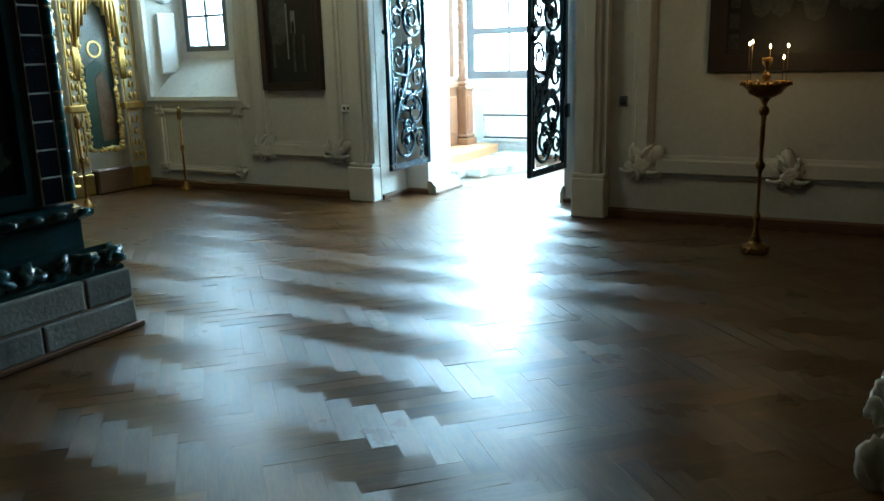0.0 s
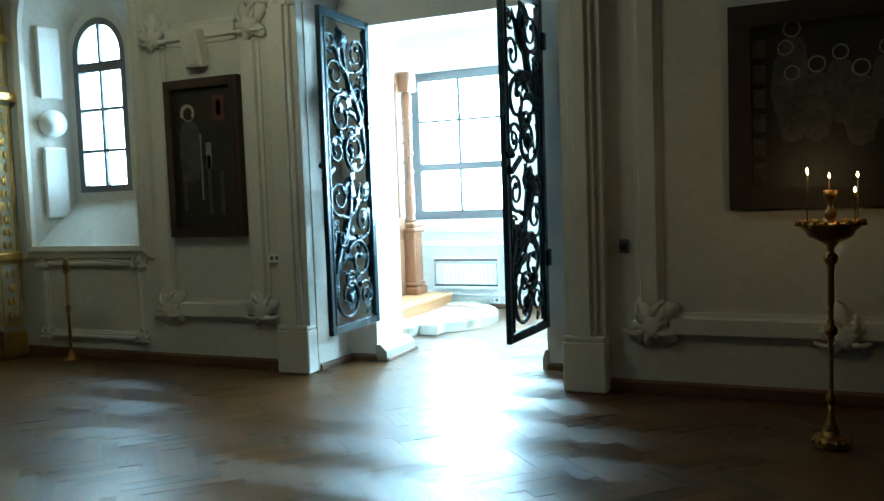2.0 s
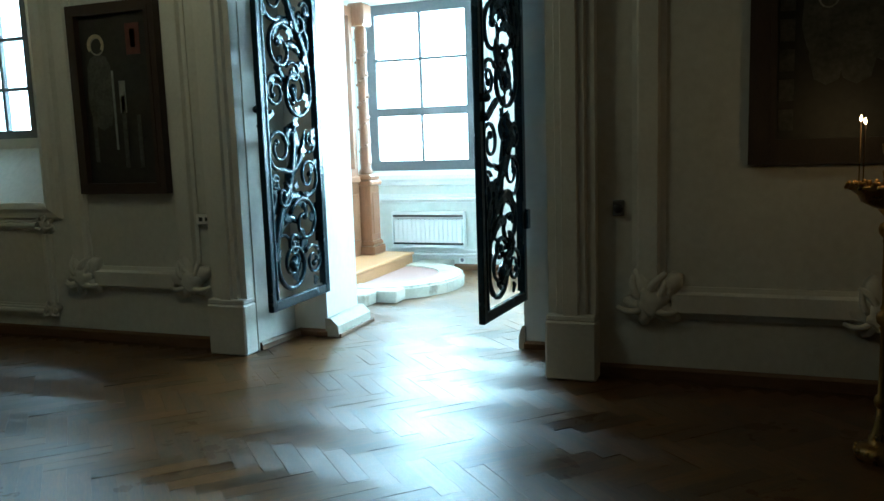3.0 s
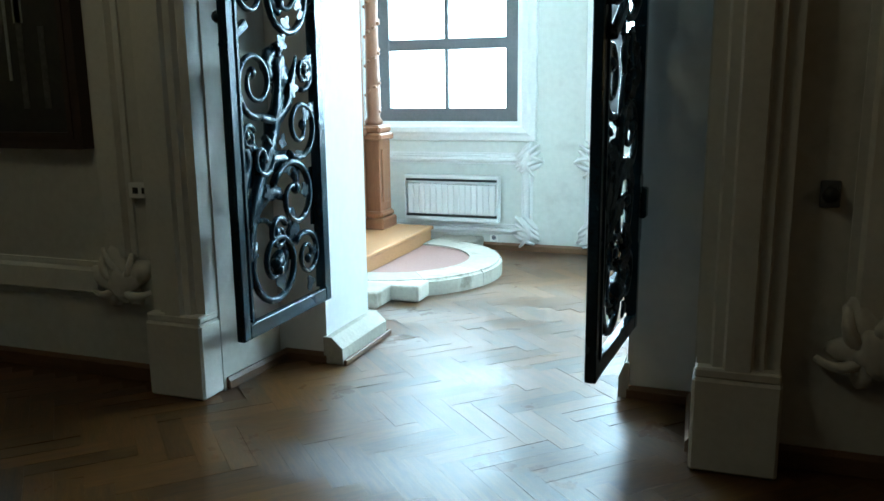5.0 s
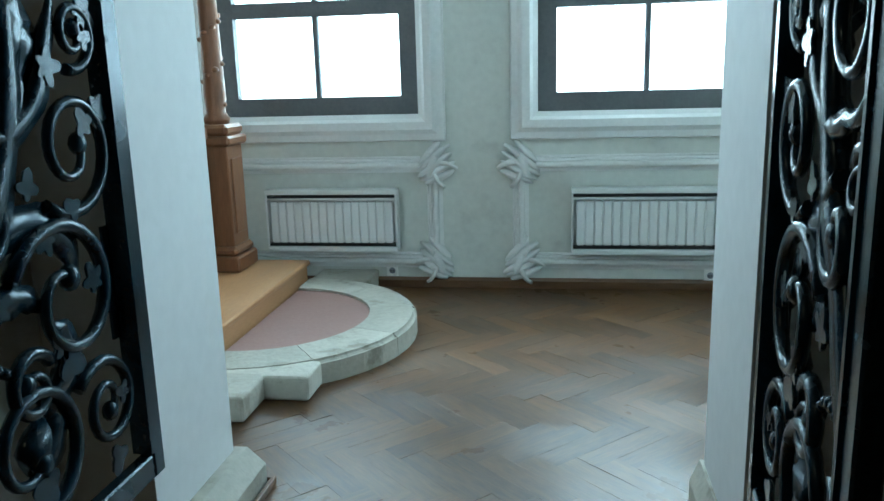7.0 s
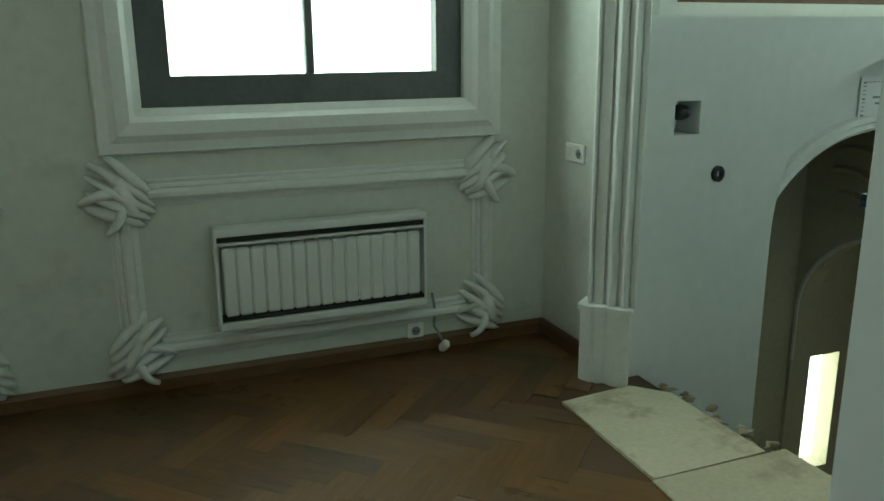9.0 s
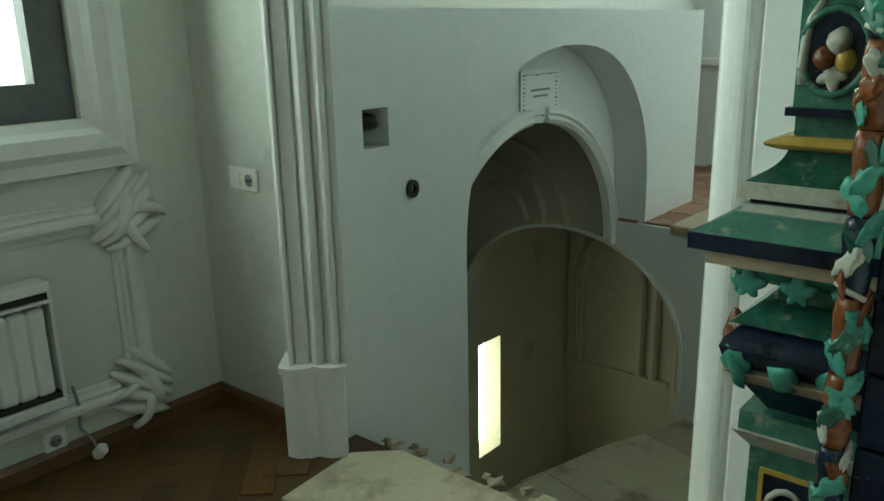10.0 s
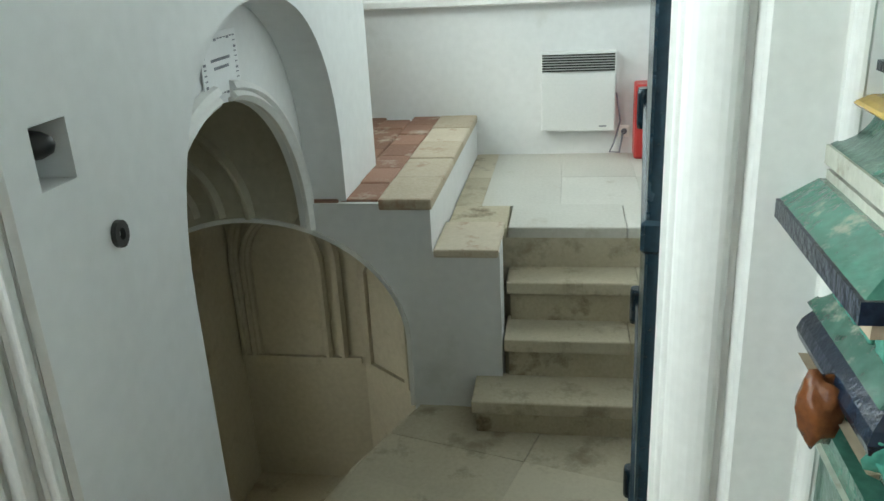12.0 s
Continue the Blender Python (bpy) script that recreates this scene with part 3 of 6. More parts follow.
# plinth stones at the doorway piers
for px0, px1 in ((-4.455, -4.34), (-2.86, -2.81)):
    structure("pier_plinth", sheet("y", [(px0, 0.0), (px1, 0.0), (px1, 0.09), (px1 - 0.065, 0.15), (px0, 0.15)] if px0 < -4 else [(px0, 0.0), (px1, 0.0), (px1, 0.175), (px0 + 0.03, 0.175), (px0, 0.10)], [], YR - 0.02, YB + 0.03), M_WORN, "worn pale stone plinth of the doorway pier", "plinth")
structure("baseboard", box(-4.33, -4.312, YR - 0.03, YB + 0.05, 0.0, 0.032, 0.004), M_SKIRT, "dark oak strip at the foot of the pier", "baseboard")
structure("baseboard", box(-4.43, -4.312, YB + 0.031, YB + 0.05, 0.0, 0.031, 0.004), M_SKIRT, "dark oak strip at the foot of the pier", "baseboard")


def radiator(x0, x1, z0, z1):
    w, h = x1 - x0, z1 - z0
    t = thing("radiator", ((x0 + x1) / 2, WY, z0), "white finned wall radiator under the gallery window", "radiator", "gallery radiators")
    part("back_plate", box(-w / 2 + 0.01, w / 2 - 0.01, -0.06, -0.03, 0.01, h - 0.01), M_WHITEMETAL, t)
    # Solid dark strips put the slots' shade into colour.
    for z in (0.038, h - 0.058):
        part("air_slot", box(-w / 2 + 0.012, w / 2 - 0.012, -0.112, -0.06, z, z + 0.018), M_DARK, t, "air slot, its shade put in as a dark strip")
    for sx in (-1, 1):
        part("bracket", box(sx * (w / 2 - 0.12) - 0.02, sx * (w / 2 - 0.12) + 0.02, -0.03, 0, 0.05, h - 0.05), M_WHITEMETAL, t)
    for z in (0, h - 0.035):
        part("rail", box(-w / 2, w / 2, -0.125, -0.03, z, z + 0.035, 0.005), M_WHITEMETAL, t)
    part("grille_slot", box(-w / 2 + 0.01, w / 2 - 0.01, -0.122, -0.06, h - 0.07, h - 0.06), M_WHITEMETAL, t)
    n = 15
    for i in range(n):
        cx = -w / 2 + 0.03 + (w - 0.06) * (i + 0.5) / n
        k = (w - 0.06) / n * 0.488
        part("fin", box(cx - k, cx + k, -0.118, -0.06, 0.06, h - 0.085, 0.008), M_WHITEMETAL, t)
    for sx in (-1, 1):
        part("end_cap", box(sx * w / 2 - 0.012 * (sx > 0), sx * w / 2 + 0.012 * (sx < 0), -0.12, -0.03, 0.035, h - 0.035), M_WHITEMETAL, t)
    return t


radiator(-3.22, -2.29, 0.26, 0.70)
radiator(-5.30, -4.38, 0.27, 0.70)


def socket(place, rz, n=1, w=0.08):
    t = thing("wall_socket", place, "white plastic wall socket", "socket", "wall sockets", "", rz)
    part("plate", box(-w * n / 2, w * n / 2, -0.012, 0, -0.042, 0.042, 0.004), M_WHITEPLASTIC, t)
    for i in range(n):
        cx = (i - (n - 1) / 2) * w
        if n == 2 and i == 0:
            part("rocker", box(cx - 0.03, cx + 0.03, -0.016, -0.012, -0.03, 0.03, 0.003), M_WHITEPLASTIC, t)
            continue
        part("rim", sweep([(cx + 0.025 * math.cos(a * math.pi / 9), -0.012, 0.025 * math.sin(a * math.pi / 9)) for a in range(18)], [(-0.002, 0), (0.002, 0), (0.002, 0.004), (-0.002, 0.004)], (0, -1, 0), True), M_WHITEPLASTIC, t)
        # Flat grey disc: the shade of the socket well put into colour.
        part("well", turned(lathe([(0.022, 0), (0.022, 0.0015), (0.0005, 0.0015)], 18), pose(cx, -0.012, 0, 90)), M_INK, t)
        for dx in (-0.009, 0.009):
            part("contact", turned(lathe([(0.004, 0), (0.004, 0.003), (0.0005, 0.003)], 8), pose(cx + dx, -0.0125, 0, 90)), M_DARK, t)
    return t


cbl = thing("radiator_cable", (0, 0, 0), "white radiator cable with a loose plug by the skirting", "cable")
part("lead", tube([(-2.24, WY - 0.05, 0.29), (-2.22, WY - 0.03, 0.20), (-2.225, WY - 0.03, 0.12), (-2.20, WY - 0.05, 0.07), (-2.19, WY - 0.07, 0.03)], 0.006, 6), M_INK, cbl)
part("plug", turned(box(-0.018, 0.018, -0.02, 0.02, -0.03, 0.03, 0.008), pose(-2.19, WY - 0.075, 0.028, 40, 20, 0)), M_WHITEPLASTIC, cbl)
part("junction", box(-2.10, -2.05, WY - 0.02, WY, 0.155, 0.185, 0.004), M_INK, cbl)
socket((-2.31, WY, 0.10), 0)
socket((-4.45, WY, 0.115), 0)
socket((-1.62, 10.955, 0.945), -90, 2)

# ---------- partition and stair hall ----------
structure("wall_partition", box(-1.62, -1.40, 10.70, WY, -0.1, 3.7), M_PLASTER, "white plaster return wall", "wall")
jp = thing("jamb_pilaster", (0, 0, 0), "fluted white plaster jamb pilaster on a plain plinth", "pilaster", "", "structure")
JA, JB = Vector((-1.735, 10.662)), Vector((-1.598, 10.512))
JN = Vector((-0.73, -0.685))


def jamb_outline(steps, grow=0.0):
    """Outline of the canted jamb: steps are (share of its width, projection)."""
    w_ = (JB - JA).normalized() * grow
    face = [JA + (JB - JA) * q + JN * (d + grow) + w_ * (2 * q - 1) for q, d in steps]
    return [(-1.56, 10.66), (-1.66, 10.74)] + [tuple(p) for p in face]


def roll_steps(q0, q1, d0, d1, n=6):
    return [(q0 + (q1 - q0) * i / n, d0 + (d1 - d0) * math.sin(math.pi * i / n)) for i in range(n + 1)]


FLUTES = [(0, 0.0), (0, 0.028)] + roll_steps(0.005, 0.075, 0.03, 0.036, 4) + [(0.085, 0.006), (0.115, 0.004), (0.12, 0.020), (0.33, 0.022), (0.335, 0.002), (0.375, 0.002)] + roll_steps(0.38, 0.60, 0.014, 0.042) + [(0.605, 0.002), (0.65, 0.002), (0.655, 0.022), (0.70, 0.022)] + roll_steps(0.705, 0.86, 0.022, 0.044) + [(0.87, 0.004), (0.90, 0.004), (0.905, 0.016), (1.0, 0.016), (1.0, 0.0)]
PLINTH = [(-0.02, 0.0)] + roll_steps(-0.02, 0.50, 0.042, 0.062) + [(0.53, 0.040)] + roll_steps(0.56, 1.02, 0.044, 0.058) + [(1.02, 0.0)]
part("shaft", sheet("z", jamb_outline([(q + 0.10, d) for q, d in FLUTES]), [], 0.34, 3.7), M_STUCCO, jp)
part("plinth", sheet("z", jamb_outline(PLINTH), [], -0.02, 0.322), M_STUCCO, jp)
part("plinth_cap", sheet("z", jamb_outline(PLINTH, 0.010), [], 0.322, 0.345), M_STUCCO, jp)

OUT = [(-0.815, -1.9), (0.86, -1.9)] + [(0.0225 + 0.8375 * math.copysign(abs(math.cos(math.pi * i / 32)) ** 0.86, 16 - i), 0.54 + 0.83 * math.sin(math.pi * i / 32) ** 0.92) for i in range(33)]
cut = rect(-1.39, -1.26, 1.05, 1.19)
FRONT = [(-1.61, -2.4), (-0.815, -2.4)] + OUT[2:][::-1] + [(0.86, 0.337), (1.53, 0.337), (1.53, 1.53), (-1.61, 1.53)]
BACK = [(-1.61, -2.4), (-0.95, -2.4), (-0.95, 0.2)] + arch(-0.78, 0.80, 0.2, 0.22, 0.99, 28)[2:][::-1] + [(0.84, 0.2), (0.84, 0.337), (1.53, 0.337), (1.53, 1.53), (-1.61, 1.53)]
structure("wall_stair_front", sheet("y", FRONT, [cut], 10.57, 10.77), M_WHITE, "white plaster stair wall with a deep arched recess", "wall")
structure("wall_stair_back", sheet("y", BACK, [rect(-1.385, -1.265, 1.055, 1.185)], 10.773, 10.805), M_WHITE, "white plaster inner arch wall", "wall")
inner = [(u, 10.772, v) for u, v in arch_line(-0.78, 0.80, 0.2, 0.22, 0.99, 40)]
for run_ in (inner[:21], inner[22:]):
    structure("inner_arch_trim", sweep(run_, [(0, 0), (0, 0.02), (0.02, 0.04), (0.04, 0.022), (0.05, 0.04), (0.075, 0.028), (0.085, 0)], (0, -1, 0)), M_STUCCO, "moulded plaster edge of the inner arch, broken at the crown", "moulding")
nb = thing("niche_socket", (-1.325, 10.72, 1.12), "small square wall niche with a black cable end", "niche")
part("back", box(-0.075, 0.075, 0.0, 0.02, -0.08, 0.08), M_STUCCO, nb)
part("cable_end", blob((-0.005, -0.10, 0.02), (0.042, 0.06, 0.034)), M_BLACKPLASTIC, nb)
rg = thing("wall_ring", (-1.15, 10.57, 0.875), "small black iron ring in the plaster", "ring")
part("loop", sweep([(0.022 * math.cos(a * math.pi / 8), -0.008, 0.026 * math.sin(a * math.pi / 8)) for a in range(16)], [(-0.009, -0.007), (0.009, -0.007), (0.009, 0.007), (-0.009, 0.007)], (0, -1, 0), True), M_BLACKPLASTIC, rg)
nt = thing("paper_notice", (0.03, 10.766, 1.13), "white paper notice with an ornate printed border, taped to the plaster", "notice")
part("sheet", box(-0.17, 0.17, -0.004, 0, -0.125, 0.125), M_PAPER, nt)
bd = bmesh.new()
for s in range(40):
    a = s / 40
    q = a * 4 % 1
    sd = int(a * 4)
    e = [(-0.145 + 0.29 * q, 0.10), (0.145, 0.10 - 0.2 * q), (0.145 - 0.29 * q, -0.10), (-0.145, -0.10 + 0.2 * q)][sd]
    box(e[0] - 0.009, e[0] + 0.009, -0.006, -0.004, e[1] - 0.002 - 0.005 * (s % 4 == 0), e[1] + 0.002, bm=bd)
part("border", bd, M_INK, nt, "printed scroll border")
for r in range(2):
    part("text_line", box(-0.085 + r * 0.02, 0.085 - r * 0.02, -0.006, -0.004, 0.02 - r * 0.03, 0.030 - r * 0.03), M_INK, nt, "illegible printed line")

# platform with its low arch, steps and landing
LOW = arch(10.28, 11.92, -2.0, -0.42, 0.26, 40)[2:]
stp = [(9.80, -2.4), (9.80, 0.08), (10.14, 0.08), (10.14, 0.335), (10.79, 0.335)] + [p for p in LOW if p[0] < 10.79] + [(10.28, -2.4)]
stq = [(10.79, 0.335), (12.0, 0.335), (12.0, -2.4), (11.92, -2.4)] + [p for p in LOW if p[0] >= 10.79]
structure("wall_platform_inner", sheet("x", stq, [], 0.831, 1.02), M_WELL, "brownish plaster wall over the low arch", "wall")
structure("wall_platform", sheet("x", stp, [], 0.83, 1.02), M_WHITE, "white plaster stepped parapet with a low arch", "wall")
structure("low_arch_edge", sweep([(0.829, u, v) for u, v in arch_line(10.28, 11.92, -0.81, -0.42, 0.26, 30)], [(0, 0), (0, 0.012), (0.022, 0.012), (0.022, 0)], (-1, 0, 0)), M_STUCCO, "thin raised plaster edge of the low arch", "moulding")
structure("platform_fill", box(1.02, 2.95, 10.14, 10.27, -0.9, 0.33, bm=box(1.02, 2.95, 10.27, 12.0, 0.262, 0.33)), M_WHITE, "plastered platform side", "platform")
structure("landing_base", box(1.27, 2.95, 8.6, 10.14, -0.9, 0.0), M_STONE, "stone landing bed", "landing")
structure("wall_stair_east", sheet("x", rect(8.42, 12.1, -2.5, 3.7), [rect(9.1, 10.9, 1.2, 3.0)], 2.95, 3.3), M_WHITE, "white plaster end wall of the stair hall", "wall")
structure("sill_ledge", box(2.86, 2.95, 8.65, 11.2, 1.13, 1.19, 0.01), M_STUCCO, "white plaster window ledge", "ledge")
w9 = window("window_6", -0.9, 0.9, 0.0, 1.8, 1.8, 0, 3, [(0.9, 0)], M_BROWNFRAME, "brown timber window of the stair hall", 0.09)
w9.matrix_basis = pose(3.05, 10.0, 1.2, 0, 0, 90)
structure("wall_stair_south", box(-1.40, 3.0, 8.42, 8.62, -1.0, 3.7), M_WHITE, "white plaster side wall of the stair hall", "wall")
structure("wall_stair_north", sheet("y", rect(-1.40, 3.3, 1.32, 3.7), [rect(-0.9, 2.2, 1.62, 3.2)], WY, 12.1), M_WHITE, "white plaster outer wall of the stair hall", "wall")
window("window_5", -0.9, 2.2, 1.62, 3.2, 3.2, WY + 0.08, 4, [(2.4, 0)], M_BROWNFRAME, "wide brown timber window above the stair wall", 0.09)

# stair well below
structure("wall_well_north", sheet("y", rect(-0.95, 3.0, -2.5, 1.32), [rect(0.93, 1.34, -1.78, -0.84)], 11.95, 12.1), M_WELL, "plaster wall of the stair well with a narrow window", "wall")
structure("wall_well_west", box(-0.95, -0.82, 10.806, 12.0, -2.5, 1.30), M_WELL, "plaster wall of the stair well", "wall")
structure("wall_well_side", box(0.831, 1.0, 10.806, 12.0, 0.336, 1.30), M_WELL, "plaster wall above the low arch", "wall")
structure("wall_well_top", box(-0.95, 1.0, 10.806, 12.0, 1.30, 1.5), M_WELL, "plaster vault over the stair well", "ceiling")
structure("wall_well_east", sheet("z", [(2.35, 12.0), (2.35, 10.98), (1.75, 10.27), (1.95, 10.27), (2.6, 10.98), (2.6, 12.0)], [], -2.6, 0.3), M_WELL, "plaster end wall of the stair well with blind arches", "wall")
structure("floor_well", box(-0.95, 2.6, 10.2, 12.0, -2.9, -2.45), M_STONE, "stone floor of the stair well", "floor")
structure("window_slit_outside", box(0.9, 1.38, 12.12, 12.14, -1.85, -0.8), M_OUTSIDE, "bright daylight outside the narrow window", "backdrop")
RIB = [(0, 0), (0, 0.035), (0.018, 0.06), (0.042, 0.06), (0.05, 0.035), (0.07, 0.03), (0.08, 0)]
for y0, y1, sp0, cr in ((11.22, 11.86, -0.62, -0.18), (11.10, 11.945, -0.60, 0.02)):
    structure("blind_arch", sweep([(2.349, u, v) for u, v in arch_line(y0, y1, -1.34, sp0, cr, 20)], RIB, (-1, 0, 0)), M_WELL, "moulded blind arch on the well wall", "moulding")
structure("well_string", box(2.315, 2.35, 11.0, 12.0, -1.40, -1.35), M_WELL, "plain plaster string course", "moulding")
dd = Vector((-0.6, -0.71, 0)).normalized()
nn = Vector((-0.71, 0.6, 0)).normalized()
p0 = Vector((2.35, 10.98, 0)) + nn * 0.002
pl = [p0 + dd * 0.12 + Vector((0, 0, -1.36)), p0 + dd * 0.52 + Vector((0, 0, -1.36)), p0 + dd * 0.52 + Vector((0, 0, -0.62)), p0 + dd * 0.40 + Vector((0, 0, -0.44)), p0 + dd * 0.24 + Vector((0, 0, -0.44)), p0 + dd * 0.12 + Vector((0, 0, -0.62))]
structure("blind_panel", sweep(pl, [(0, 0), (0, 0.03), (0.04, 0.03), (0.055, 0)], tuple(nn), True), M_WELL, "moulded blind panel on the well wall", "moulding")

for cy_, cz_, ra, rb in ((11.62, 0.26, 0.36, 0.34), (11.56, 0.26, 0.46, 0.48), (11.60, 0.26, 0.20, 0.18)):
    structure("vault_rib", sweep([(0.829, cy_ - ra * math.cos(math.pi * q / 24), cz_ + rb * math.sin(math.pi * q / 24)) for q in range(15)], [(0, 0), (0, 0.02), (0.012, 0.034), (0.03, 0.034), (0.04, 0.015), (0.05, 0)], (-1, 0, 0)), M_WELL, "plaster rib of the well vault", "moulding")
# right jamb of the stair doorway
def rounded(p, q, n=9, k=1.0):
    """Points of a round moulding from p to q, bulging to the right of the way (k < 0: hollow)."""
    c, h = (Vector(p) + Vector(q)) / 2, (Vector(q) - Vector(p)) / 2
    o = Vector((h.y, -h.x)) * k
    return [tuple(c - h * math.cos(math.pi * i / n) + o * math.sin(math.pi * i / n)) for i in range(n + 1)]


JAMB = [(-1.36, 8.42), (-1.36, 9.27), (-1.40, 9.293), (-1.46, 9.3005)] + rounded((-1.468, 9.289), (-1.482, 9.283), 5, 0.5) + rounded((-1.484, 9.278), (-1.545, 9.198), 10, 0.5) + [(-1.525, 9.19), (-1.525, 9.178), (-1.56, 9.172), (-1.57, 9.165), (-1.58, 9.06)] + rounded((-1.582, 9.055), (-1.60, 9.03), 6, 0.5) + [(-1.60, 8.42)]
jr = thing("jamb_pilaster", (0, 0, 0), "fluted white plaster jamb pilaster beside the tiled portal", "pilaster", "", "structure")
part("shaft", sheet("z", JAMB, [], -0.05, 3.7), M_STUCCO, jr)
di = thing("iron_door", (-0.70, 9.228, -0.79), "black iron door leaf standing open beside the stair", "door", "", "", -5)
part("leaf", box(-0.66, 0.66, -0.03, 0.03, 0.0, 2.5, 0.006), M_IRON, di)
for z in (0.15, 0.95, 1.7, 2.3):
    part("strap", box(-0.67, 0.67, -0.04, 0.04, z, z + 0.07, 0.008), M_IRON, di)
    part("knuckle", lathe([(0.025, 0), (0.028, 0.02), (0.028, 0.12), (0.025, 0.14)], 10, (0.66, 0.035, z - 0.03)), M_IRON, di)

# heater, socket, red cabinet
he = thing("wall_heater", (2.95, 9.40, 0.24), "white electric convector heater on the stair hall wall", "heater", "", "", -90)
part("casing", box(-0.26, 0.26, -0.08, -0.01, 0.0, 0.56, 0.01, seg=2), M_WHITEMETAL, he)
part("bracket", box(-0.2, 0.2, -0.01, 0, 0.1, 0.4), M_WHITEMETAL, he)
# Louvre gaps are dark strips on the casing, shade given by colour.
for i in range(7):
    part("louvre", box(-0.25, 0.25, -0.088, -0.078, 0.425 + i * 0.018, 0.434 + i * 0.018), M_DARK, he, "air slot, its shade put in as a dark strip")
part("badge", box(0.15, 0.2, -0.0825, -0.08, 0.03, 0.04), M_INK, he)
socket((2.95, 9.07, 0.22), -90)
cb = mesh_ob("heater_cable", tube([(2.93, 9.13, 0.5), (2.92, 9.10, 0.3), (2.92, 9.14, 0.14), (2.92, 9.17, 0.075), (2.92, 9.10, 0.07), (2.93, 9.08, 0.2)], 0.007, 6), M_INK)
tagged(cb, "thin grey cable hanging from the wall heater", "cable")
rc = thing("fire_cabinet", (2.95, 8.88, 0.06), "red metal fire cabinet standing on the landing", "cabinet", "", "", -90)
part("body", box(-0.13, 0.13, -0.2, -0.003, 0.0, 0.52, 0.012), M_RED, rc)
part("label_plate", box(0.0, 0.06, -0.205, -0.2, 0.2, 0.42), M_PAPER, rc, "white sticker")

# ---------- wrought-iron gates ----------


def spiral(cx, cz, r0, r1, a0, turns, n=26, depth=0.0):
    return [(cx + (r0 + (r1 - r0) * i / n) * math.cos(a0 + turns * 2 * math.pi * i / n), depth + 0.012 * math.sin(i / n * 3), cz + (r0 + (r1 - r0) * i / n) * math.sin(a0 + turns * 2 * math.pi * i / n)) for i in range(n + 1)]


